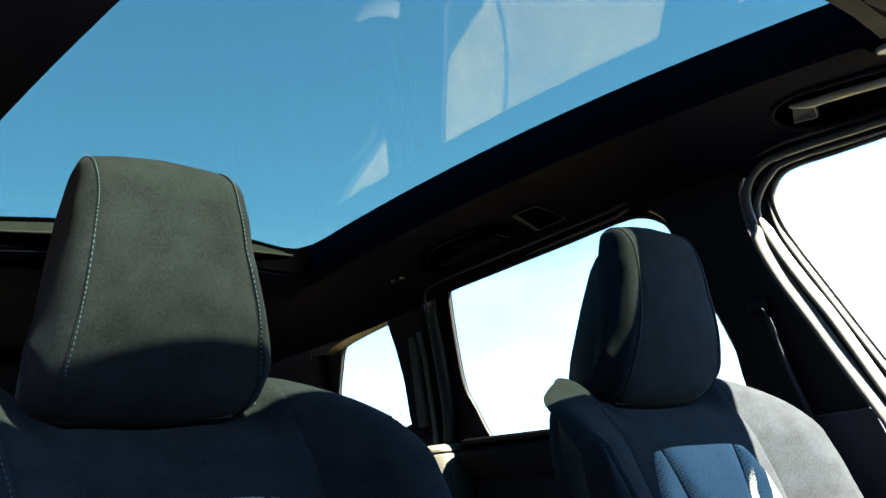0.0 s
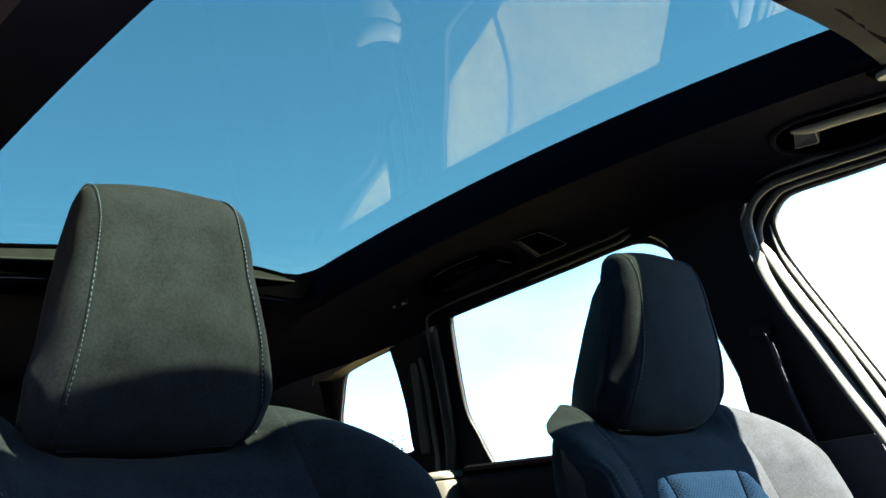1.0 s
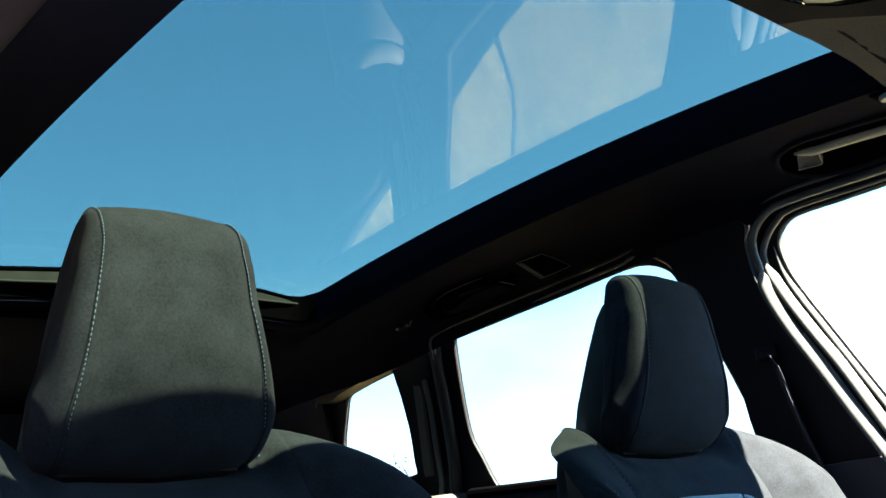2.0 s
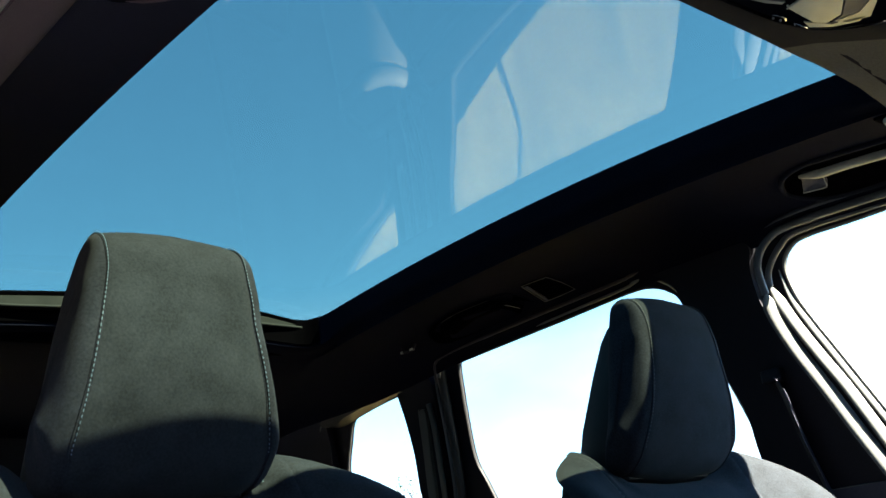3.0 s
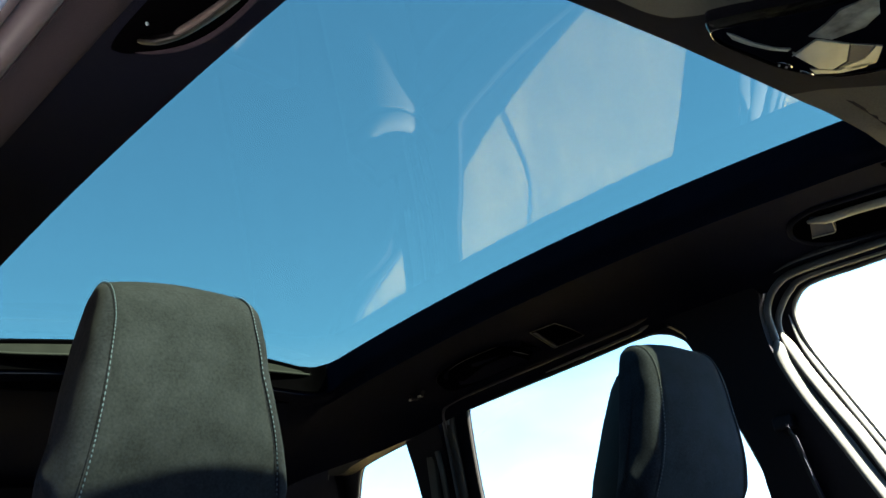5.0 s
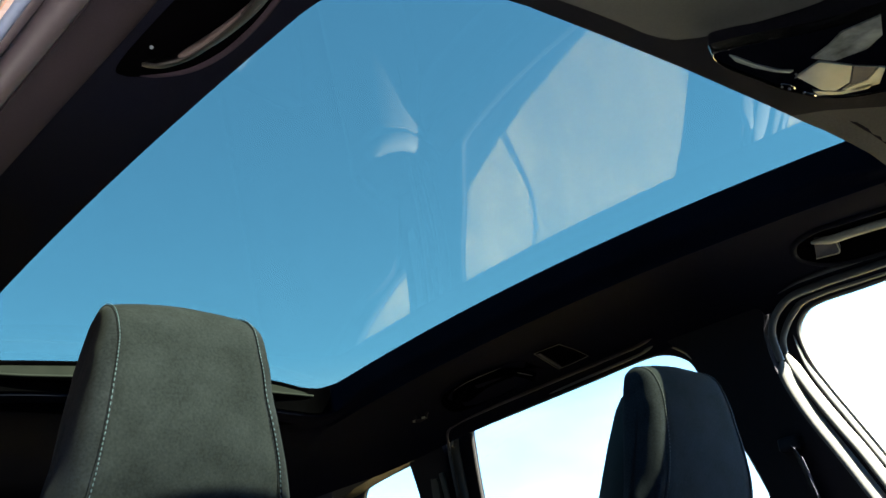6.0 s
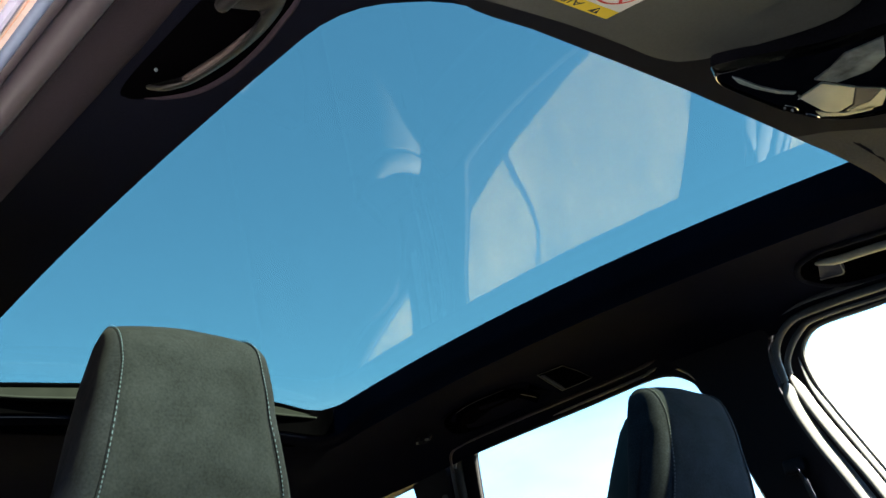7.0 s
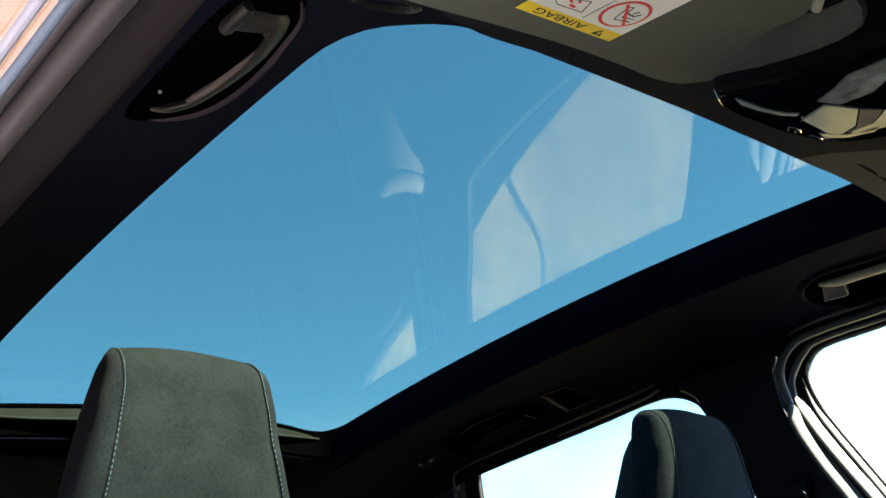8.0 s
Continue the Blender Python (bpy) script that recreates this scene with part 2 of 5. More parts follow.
ASPHALT = material("weathered_asphalt", (0.05, 0.049, 0.048), 0.9, grain=9.0, tint=0.28, stain=0.5, bump=0.6, bump_scale=60, spec=0.2)
CONCRETE = material("sandy_clay_paving", (0.190, 0.140, 0.057), 0.9, grain=40.0, tint=0.4, stain=7.0, bump=0.5, bump_scale=60, spec=0.2)
BARK = material("grey_bark", (0.09, 0.075, 0.06), 0.9, grain=6, tint=0.2)
FOLIAGE = material("dull_green_leaves", (0.06, 0.075, 0.04), 0.8, grain=3, tint=0.3)
WALL_DARK = material("dark_wall_render", (0.022, 0.021, 0.021), 0.9, grain=30, tint=0.25, stain=1.2, bump=0.4, bump_scale=80, spec=0.15)
TAR = material("dark_tar_joint", (0.02, 0.02, 0.021), 0.7, grain=20, tint=0.2, bump=0.3, bump_scale=80)


# ---- ground ----
bm = bmesh.new()
bmesh.ops.create_grid(bm, x_segments=40, y_segments=40, size=1500)
ground = link(bm, "ground", ASPHALT, smooth=False)
tagged(ground, "wide sunlit weathered asphalt yard around the car", "ground", kind="structure")


pave = link(block((9.0, 21.6, 0.05), (5.75, 9.55, 0.02), 0.01), "pavement", CONCRETE)
tagged(pave, "sandy sunlit clay apron beside the parked car", "pavement", kind="structure")
# added out of view: a pale strip that bounces sunlight up to the roof rail
bounce_strip = link(block((1.2, 8.0, 0.05), (-1.6, 2.0, 0.02), 0.01), "pavement", BOUNCE_PAVING)
tagged(bounce_strip, "unseen pale paving strip added to bounce light into the open side", "pavement", kind="structure")
joint = link(tube(spline([(3.0, 3.1, 0.045), (2.60, 2.60, 0.045), (2.50, 2.42, 0.045), (2.466, 2.348, 0.045), (2.461, 2.304, 0.045), (2.452, 2.266, 0.045), (2.439, 2.218, 0.045), (2.424, 2.191, 0.045), (2.405, 2.176, 0.045), (2.383, 2.173, 0.045), (2.30, 2.178, 0.045), (2.1, 2.19, 0.045)], 6), 0.008, 8, 0.3, up=(0, 0, 1)), "tar_joint", TAR)
tagged(joint, "dark winding tar joint across the clay apron", "tar joint", kind="structure")


# far trees whose tops show over the sill of the quarter window
def far_tree(x, y, height, seed):
    rnd = random.Random(seed)
    t = empty("tree", x, y, 0)
    bm = bmesh.new()
    tube([(0, 0, 0), (0.1, 0.05, height * 0.35), (0, 0.1, height * 0.7), (0.1, 0, height * 0.95)], lambda s: 0.22 * (1 - s) + 0.03, 8, bm=bm)
    tips = []
    for k in range(14):
        z = height * rnd.uniform(0.35, 0.85)
        a = rnd.uniform(0, 6.28)
        r = height * rnd.uniform(0.12, 0.28)
        end = (r * math.cos(a), r * math.sin(a), z + height * rnd.uniform(0.05, 0.16))
        tube([(0.05, 0.05, z), (end[0] * 0.5, end[1] * 0.5, z + 0.2), end], lambda s: 0.07 * (1 - s) + 0.015, 6, bm=bm)
        tips.append(Vector(end))
    part("trunk", bm, BARK, t)
    bm = bmesh.new()
    for tip in tips:
        for _ in range(70):
            c = tip + Vector([rnd.gauss(0, height * 0.055) for _ in range(3)])
            u = Vector([rnd.gauss(0, 1) for _ in range(3)]).normalized() * 0.09
            w = Vector([rnd.gauss(0, 1) for _ in range(3)]).normalized() * 0.06
            bm.faces.new([bm.verts.new(c + d) for d in (u, w, -u, -w)])
    part("crown", bm, FOLIAGE, t)
    tagged(t, "distant sparse tree against the bright sky", "tree", "distant trees")


far_tree(36.9, 45.9, 6.7, 3)
far_tree(38.0, 44.6, 7.1, 4)
far_tree(35.2, 47.6, 6.4, 5)


# ---- the cabin: x to the car's left side, y to its rear ----
def roof_edge_z(y):
    t = y - 0.2
    return 1.55 - 0.008 * t - 0.076 * t * t


def side_x(z):
    """Half width of the cabin at height z, on the inner face of the doors."""
    return 0.74 - 0.27 * (z - 1.0)


def rounded_loop(half_front, half_rear, y_front, y_rear, radii, steps=8, straight=14):
    """A loop round the roof: front, left, rear, right side; the radii in the order front-right, front-left, rear-left, rear-right."""
    corners = [(-half_front, y_front), (half_front, y_front), (half_rear, y_rear), (-half_rear, y_rear)]
    arcs = []
    for k, (cx, cy) in enumerate(corners):
        p, q = Vector(corners[k - 1]), Vector(corners[(k + 1) % 4])
        c, r = Vector((cx, cy)), radii[k]
        a, b = c + (p - c).normalized() * r, c + (q - c).normalized() * r
        arcs.append([(1 - t) ** 2 * a + 2 * t * (1 - t) * c + t * t * b for t in (i / steps for i in range(steps + 1))])
    out = []
    for k in range(4):
        out += arcs[k]
        a, b = arcs[k][-1], arcs[(k + 1) % 4][0]
        out += [a.lerp(b, i / straight) for i in range(1, straight)]
    return out


OPEN_FRONT, OPEN_REAR = -0.386, 0.80
inner = rounded_loop(0.400, 0.376, OPEN_FRONT, OPEN_REAR, (0.10, 0.02, 0.055, 0.055))
inner = [p + Vector((0.0048 if p.x > 0 else 0.002, 0)) if abs(p.x) > 0.3 else p for p in inner]
# the sides bow a little
inner = [Vector((p.x, p.y - 0.004 * (1 - (p.x / 0.40) ** 2) * (1 if p.y < 0 else -6))) if abs(p.x) < 0.36 else p for p in inner]
outer = rounded_loop(0.600, 0.585, -0.640, 1.46, (0.10, 0.10, 0.15, 0.15))
SHAPE = [(0.06, 0.0215), (0.0, 0.0200), (0.0, -0.034), (0.012, -0.0375), (0.03, -0.038), (0.078, -0.039), (0.090, -0.0435), (0.30, -0.048), (0.50, -0.056), (0.68, -0.068), (0.84, -0.084), (0.94, -0.099), (1.0, -0.112), (1.03, -0.10)]
rings = []
for s, drop in SHAPE:
    ring = []
    for a, b in zip(inner, outer):
        p = a.lerp(b, s)
        rear = min(max((a.y - 0.70) / 0.08, 0), 1)
        rear = rear * rear * (3 - 2 * rear)
        crown = 0.024 * (1 - (min(abs(p.x), 0.36) / 0.36) ** 2)
        if drop > 0:
            z = roof_edge_z(p.y) + crown + drop
        else:
            front = min(max((-0.25 - a.y) / 0.08, 0), 1) * (1 - min(max(abs(a.x) / 0.36 - 0.75, 0) * 4, 1))
            z = roof_edge_z(min(max(p.y, -0.45), 0.85)) + crown + (drop + 0.035) * (1 - 0.6 * front) - 0.035
            far = min(max((a.x - 0.30) / 0.06, 0), 1) * (1 - rear) * min(max((a.y - OPEN_FRONT) / 0.10, 0), 1)
            z += far * table(s, [(0.0, 0.022), (0.012, 0.019), (0.03, 0.013), (0.078, 0.004), (0.09, 0.0)])
            z -= rear * (0.002 + 0.10 * max(p.y - 0.85, 0) ** 1.3) * (1 - 0.75 * s)
        ring.append((p.x, p.y, z))
    rings.append(ring)
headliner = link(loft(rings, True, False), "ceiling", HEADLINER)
tagged(headliner, "black cloth headliner framing the panoramic glass roof", "headliner", kind="structure")

# near-black face of the slot that the blind comes out of
face = []
for low, high in zip(rings[2], rings[1]):
    if low[1] > 0.775:
        x, y = low[0] * 0.992, low[1] - 0.004
        face.append([(x, y, low[2] + 0.006), (x, y, high[2] - 0.002), (x, y + 0.002, high[2] - 0.002), (x, y + 0.002, low[2] + 0.006)])
tagged(link(loft(face), "trim_17", RECESS), "near-black face of the blind's slot", "trim", kind="structure")

# header panel across the front, laid over the headliner
from mathutils.bvhtree import BVHTree
tree = BVHTree.FromPolygons([v.co[:] for v in headliner.data.vertices], [p.vertices[:] for p in headliner.data.polygons])


def under_roof(x, y):
    at = tree.ray_cast(Vector((x, y, 1.2)), Vector((0, 0, 1)))[0]
    return at.z if at else 1.5


def header_panel(name, x0, x1, slant0, slant1, mat, label):
    rings = []
    for i in range(25):
        ring = []
        for k, d in enumerate((0.02, 0.004, 0.0, 0.0, 0.0025, 0.012, 0.03, 0.06, 0.09, 0.13, 0.17, 0.21, 0.21)):
            x = lerp(x0 + slant0 * d, x1 + slant1 * d, i / 24)
            ye = table(x - (slant0 if i < 12 else 0) * d, HEADER_EDGE)
            ze = min(1.503, under_roof(x, ye - 0.012) - 0.002)
            if k < 5:
                ring.append((x, ye - d, ze + (0.016, 0.014, 0.008, 0.003, 0.0)[k]))
            else:
                z = min(under_roof(x, ye - d) - 0.002, ze)
                ring.append((x, ye - d, lerp(ze, z, min(d / 0.05, 1)) + (0.03 if k == 12 else 0)))
        rings.append(ring)
    tagged(link(loft(rings), name, mat), label, "header panel", kind="structure")


HEADER_EDGE = [(-0.37, -0.414), (-0.35, -0.404), (-0.33, -0.396), (-0.31, -0.390), (-0.29, -0.3865), (-0.26, -0.3852), (-0.218, -0.3855), (-0.14, -0.3865), (-0.028, -0.3865), (0.124, -0.3825), (0.208, -0.379), (0.25, -0.379), (0.298, -0.381), (0.34, -0.3825), (0.385, -0.376), (0.44, -0.369), (0.50, -0.362)]
# one cloth in two tones: shaded by the console, lighter at the far end
header_panel("trim_10", -0.37, 0.17, 0.0, 0.9, HEADER_DARK, "cloth header panel before the glass roof, shade in its colour")
header_panel("trim_13", 0.171, 0.50, 0.9, 0.0, HEADER_LIT, "cloth end of the header panel, light in its colour")

# outer roof skin and body rails
rings = []
for s, z in ((0.05, 0.0228), (0.10, 0.0235), (0.35, 0.026), (0.8, 0.012), (1.0, -0.03), (1.08, -0.09)):
    ring = []
    for a, b in zip(inner, outer):
        p = a.lerp(b, s)
        rear = min(max((a.y - 0.70) / 0.08, 0), 1)
        ring.append((p.x, p.y, roof_edge_z(min(max(p.y, -0.45), 1.0)) + z - 0.02 * rear))
    rings.append(ring)
skin = link(loft(rings, True, False), "roof_skin", ROOF_PAINT)
tagged(skin, "dark painted roof skin round the glass panel", "roof", kind="structure")

# glass roof: one crowned tinted pane
glass_roof = empty("glass_roof", 0, 0.2, 1.58)
bm = bmesh.new()
nx, ny = 14, 26
for top in (0, 1):
    grid = []
    for j in range(ny + 1):
        y = lerp(-0.393, 0.835, j / ny)
        row = []
        for i in range(nx + 1):
            x = lerp(-0.410, 0.410, i / nx)
            z = roof_edge_z(y) + 0.0208 + 0.022 * (1 - (x / 0.391) ** 2) + 0.004 * top
            row.append(bm.verts.new((x, y - 0.2, z - 1.58)))
        grid.append(row)
    for a, b in zip(grid, grid[1:]):
        for i in range(nx):
            bm.faces.new((a[i], a[i + 1], b[i + 1], b[i]) if top else (a[i], b[i], b[i + 1], a[i + 1]))
    if top:
        upper = grid
    else:
        lower = grid
rim = lambda g: g[0][:-1] + [r[-1] for r in g[:-1]] + g[-1][:0:-1] + [r[0] for r in g[:0:-1]]
ra, rb = rim(lower), rim(upper)
for i in range(len(ra)):
    j = (i + 1) % len(ra)
    bm.faces.new((ra[i], ra[j], rb[j], rb[i]))
part("pane", bm, ROOF_GLASS, glass_roof, "blue-green tinted roof pane")
# roller blind cassette at the rear edge
BAR_TOP = [(-0.40, 1.524), (-0.30, 1.536), (-0.207, 1.543), (-0.12, 1.549), (0.0, 1.552), (0.12, 1.550), (0.266, 1.5425), (0.33, 1.532), (0.396, 1.5235)]
BAR_LOW = [(-0.40, 1.5195), (-0.207, 1.522), (-0.12, 1.5265), (0.0, 1.529), (0.12, 1.528), (0.266, 1.5225), (0.396, 1.5195)]
bar, rail_line, seal = [], [], []
for k in range(41):
    x = lerp(-0.396, 0.396, k / 40)
    hi, lo = table(x, BAR_TOP) - 1.58, table(x, BAR_LOW) - 1.58
    bar.append([(x, 0.600, lo), (x, 0.5985, lo + 0.001), (x, 0.603, hi - 0.001), (x, 0.605, hi), (x, 0.615, hi), (x, 0.615, lo)])
    rail_line.append((x, 0.600, lo + 0.0022))
    seal.append([(x, 0.602, hi), (x, 0.600, hi + 0.004), (x, 0.606, hi + 0.0085), (x, 0.632, hi + 0.0085), (x, 0.632, hi)])
part("blind_bar", loft(bar), ALUMINIUM, glass_roof, "grey aluminium pull bar of the roller blind")
part("pull_edge", tube(rail_line, 0.0028, 10, up=(0, 0, 1)), PULL_EDGE, glass_roof, "paler rounded lower edge of the blind")
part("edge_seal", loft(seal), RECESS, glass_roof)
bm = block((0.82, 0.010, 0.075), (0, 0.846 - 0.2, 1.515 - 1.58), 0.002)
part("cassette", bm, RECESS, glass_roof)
tagged(glass_roof, "large tinted panoramic glass roof with its blind rolled back", "glass roof", kind="structure")


# ---- body sides with their windows ----
def rounded(points, n=5):
    return [(p.x, p.y) for p in spline([(a, b, 0) for a, b in points], n, True)]


FRONT_WINDOW = [(-0.116, 1.435), (-0.084, 1.424), (-0.068, 1.400), (-0.070, 1.357), (-0.085, 1.310), (-0.100, 1.271), (-0.154, 1.132), (-0.185, 1.060), (-0.21, 1.035), (-0.26, 1.03), (-0.60, 1.02), (-0.98, 1.00), (-1.02, 1.01), (-0.99, 1.04), (-0.80, 1.19), (-0.56, 1.37), (-0.48, 1.415), (-0.40, 1.430), (-0.265, 1.433), (-0.19, 1.434)]
REAR_WINDOW = [(0.660, 1.4345), (0.50, 1.439), (0.342, 1.443), (0.221, 1.447), (0.173, 1.443), (0.138, 1.426), (0.121, 1.398), (0.097, 1.292), (0.080, 1.204), (0.071, 1.128), (0.079, 1.110), (0.12, 1.102), (0.40, 1.111), (0.60, 1.123), (0.672, 1.131), (0.686, 1.144), (0.700, 1.20), (0.711, 1.252), (0.695, 1.34), (0.674, 1.422), (0.668, 1.432)]
QUARTER = [(0.875, 1.412), (0.863, 1.408), (0.866, 1.36), (0.872, 1.30), (0.893, 1.215), (0.908, 1.195), (1.00, 1.195), (1.09, 1.205), (1.135, 1.225), (1.118, 1.295), (1.080, 1.352), (1.058, 1.382), (1.048, 1.391), (1.033, 1.397), (0.955, 1.406)]
BODY = [(-1.30, 0.05), (1.61, 0.05), (1.61, 1.06), (1.475, 1.36), (1.435, 1.45), (0.7, 1.462), (-0.40, 1.462), (-0.50, 1.44), (-0.60, 1.385), (-1.10, 1.04), (-1.30, 0.95)]


def side_wall(sign, holes, name, label, outline):
    wall = link(plate(outline, [rounded(h) for h in holes], lambda y, z, d: (sign * (side_x(z) + d), y, z), 0.014), name, TRIM)
    tagged(wall, label, "body side", kind="structure")
    return wall


side_wall(1, [FRONT_WINDOW, REAR_WINDOW, QUARTER], "wall_left", "black trimmed inner body side with three window openings", BODY)
NEAR_OPENING = [(-0.116, 1.437), (-0.06, 1.424), (-0.030, 1.39), (-0.06, 1.271), (-0.13, 1.132), (-0.150, 0.98), (-0.165, 0.94), (-0.22, 0.925), (-0.6, 0.92), (-1.08, 0.92), (-1.11, 0.935), (-1.08, 0.97), (-0.99, 1.04), (-0.80, 1.19), (-0.56, 1.37), (-0.48, 1.415), (-0.40, 1.430), (-0.265, 1.435)]
side_wall(-1, [NEAR_OPENING], "wall_right", "black inner body side with a wide front opening", BODY)


def window(name, outline, sign, label, glass, seal=RUBBER):
    w = empty(name, sign * side_x(1.3), sum(p[0] for p in outline) / len(outline), 1.3)
    inv = Matrix.Translation(-w.location)
    lp = rounded(outline)
    bm = plate(lp, [], lambda y, z, d: (sign * (side_x(z) + 0.008 + d), y, z), 0.004)
    bm.transform(inv)
    pane = part("pane", bm, glass, w)
    pane.visible_shadow = False
    bm = tube([(sign * (side_x(z) + 0.004), y, z) for y, z in lp], 0.004, 8, closed=True)
    bm.transform(inv)
    part("seal", bm, seal, w, "narrow rubber window seal")
    tagged(w, label, "window", kind="structure")


window("window_1", FRONT_WINDOW, 1, "clear front door window blazing with daylight", SIDE_GLASS, SEAL_GREY)
window("window_2", REAR_WINDOW, 1, "lightly tinted rear door window with pale sky behind", REAR_GLASS)
window("window_3", QUARTER, 1, "small lightly tinted quarter window with pale sky behind", REAR_GLASS)


def strip(name, pts, radius, mat, label, flat=1.0, sign=1, parent=None, thin=(1, 0, 0)):
    bm = tube([(sign * (side_x(z) - inn), y, z) for y, z, inn in spline(pts, 6)], radius, 18, flat, thin)
    if parent:
        return part(name, bm, mat, parent, label)
    return tagged(link(bm, name, mat), label, "weatherstrip", kind="structure")


# door weatherstrips on the far front doorway: body seal and door edge
SEAL_A = [(-0.75, 1.29), (-0.55, 1.402), (-0.42, 1.437), (-0.289, 1.439), (-0.144, 1.444), (-0.089, 1.438), (-0.054, 1.408), (-0.049, 1.362), (-0.050, 1.328), (-0.064, 1.275), (-0.088, 1.212), (-0.114, 1.140), (-0.146, 1.055), (-0.18, 0.95)]
SEAL_A = [(y, z, 0.042) for y, z in SEAL_A]
SEAL_B = [(-0.75, 1.27), (-0.55, 1.390), (-0.42, 1.431), (-0.279, 1.432), (-0.132, 1.437), (-0.091, 1.425), (-0.060, 1.398), (-0.052, 1.375), (-0.068, 1.318), (-0.090, 1.260), (-0.113, 1.205), (-0.147, 1.105), (-0.19, 0.98)]
SEAL_B = [(y, z, 0.027) for y, z in SEAL_B]
SEAL_N = [(-0.95, 1.12, 0.02), (-0.75, 1.27, 0.01), (-0.60, 1.375, 0.004), (-0.50, 1.412, 0.0), (-0.38, 1.420, 0.0), (-0.20, 1.423, 0.0), (-0.10, 1.424, 0.0), (-0.05, 1.40, 0.0), (-0.045, 1.34, 0.0), (-0.08, 1.2, 0.0), (-0.15, 1.0, 0.0)]
strip("trim_1", SEAL_A[7:], lambda t: 0.0125 * min(1, 0.2 + t / 0.12), SEAL_GREY, "pale flat body weatherstrip on the far middle pillar", 0.4, thin=(-0.5, -0.85, 0.1))
# paler strip stands for the bounced light along the headliner's edge
strip("trim_12", [(y, z + 0.0125, 0.050) for y, z, _ in SEAL_A[1:6]], lambda t: 0.0040 * min(1, (1 - t) / 0.35 + 0.08), HEADER_LIT, "headliner edge over the front doorway, its highlight in the colour", 0.8)
strip("trim_7", SEAL_A[:8], 0.0058, SEAL_LIT, "black body weatherstrip over the far front doorway, highlight in its colour", 0.8)
strip("trim_2", SEAL_B[7:], lambda t: 0.0100 * min(1, 0.2 + t / 0.12), SEAL_GREY, "pale flat door edge seal beside the front window", 0.4, thin=(-0.5, -0.85, 0.1))
strip("trim_18", [(y + 0.005, z, 0.003) for y, z in FRONT_WINDOW[2:8]], lambda t: 0.0065 * min(1, 0.08 + t / 0.35), SEAL_GREY, "pale inner lip of the front window seal", 0.4, thin=(-0.5, -0.85, 0.1))
strip("trim_8", SEAL_B[:8], 0.0052, SEAL_LIT, "black door seal over the front window, highlight in its colour", 0.8)
strip("trim_3", [(y, z, inn + 0.022) for y, z, inn in SEAL_N], 0.0115, RUBBER_LIT, "body weatherstrip along the open side, plum light in its colour", 0.9, -1)
strip("trim_6", [(y, z, inn + 0.004) for y, z, inn in SEAL_N], 0.0065, RUBBER_LIT, "thin outer bead of the open side's weatherstrip", 0.9, -1)
# cloth garnish between the doorway seal and the headliner; its plum tone holds bounced light
bm = loft([[(-0.590, y, 1.422), (-0.582, y, 1.430), (-0.565, y, 1.442), (-0.545, y, 1.453), (-0.530, y, 1.463), (-0.519, y, 1.474), (-0.513, y, 1.484), (-0.560, y, 1.490), (-0.595, y, 1.450)] for y in (-0.58, -0.4, -0.2, 0.0, 0.1)])
tagged(link(bm, "trim_9", GARNISH_LIT), "cloth garnish over the open doorway, plum bounce in its colour", "garnish", kind="structure")
# painted flange over the open doorway, with a bright moulding
rail = empty("roof_rail", -0.68, 0.0, 1.43)
bm = loft([[(-0.628, y, 1.418), (-0.66, y, 1.424), (-0.72, y, 1.432), (-0.76, y, 1.425), (-0.76, y, 1.440), (-0.70, y, 1.452), (-0.628, y, 1.434)] for y in (-0.50, -0.3, 0.0, 0.4, 0.8, 1.2)])
bm.transform(Matrix.Translation((0.68, 0, -1.43)))
part("flange", bm, PAINT, rail, "pale copper painted flange")
bm = tube([(-0.6425, y, 1.4195) for y in (-0.50, -0.3, 0.0, 0.4, 0.8, 1.2)], 0.0042, 10, 0.9)
bm.transform(Matrix.Translation((0.68, 0, -1.43)))
part("moulding", bm, MOULDING, rail, "silvery drip moulding")
for x, z in ((-0.6365, 1.4192), (-0.6490, 1.4207)):
    bm = tube([(x, y, z) for y in (-0.50, -0.3, 0.0, 0.4, 0.8, 1.2)], 0.0005, 6)
    bm.transform(Matrix.Translation((0.68, 0, -1.43)))
    part("pinstripe", bm, COPPER_LINE, rail, "thin orange copper line")
bm = tube([(-0.6285, y, 1.4185) for y in (-0.50, -0.3, 0.0, 0.4, 0.8, 1.2)], 0.0042, 12)
bm.transform(Matrix.Translation((0.68, 0, -1.43)))
part("seal_lip", bm, LIP_BLUE, rail, "blue grey lip of the seal")
tagged(rail, "pale copper painted roof rail above the open side", "roof rail", kind="structure")
REAR_SEAL = [(0.06, 1.10, 0.012), (0.062, 1.20, 0.012), (0.085, 1.31, 0.012), (0.10, 1.40, 0.012), (0.125, 1.440, 0.012), (0.175, 1.457, 0.012), (0.342, 1.456, 0.012), (0.50, 1.452, 0.012), (0.66, 1.447, 0.012), (0.70, 1.435, 0.012), (0.715, 1.40, 0.012), (0.735, 1.30, 0.012), (0.76, 1.20, 0.012), (0.79, 1.12, 0.012), (0.80, 1.00, 0.012)]
strip("trim_14", [(0.160, 1.4505, 0.034), (0.180, 1.4490, 0.032), (0.209, 1.4462, 0.03), (0.385, 1.4401, 0.03), (0.570, 1.4349, 0.03), (0.660, 1.4335, 0.03), (0.690, 1.426, 0.03), (0.702, 1.410, 0.03)], lambda t: 0.0042 * min(1, 0.1 + t / 0.12), SEAL_LIT, "rubber lip over the rear door window, highlight in its colour", 0.8)
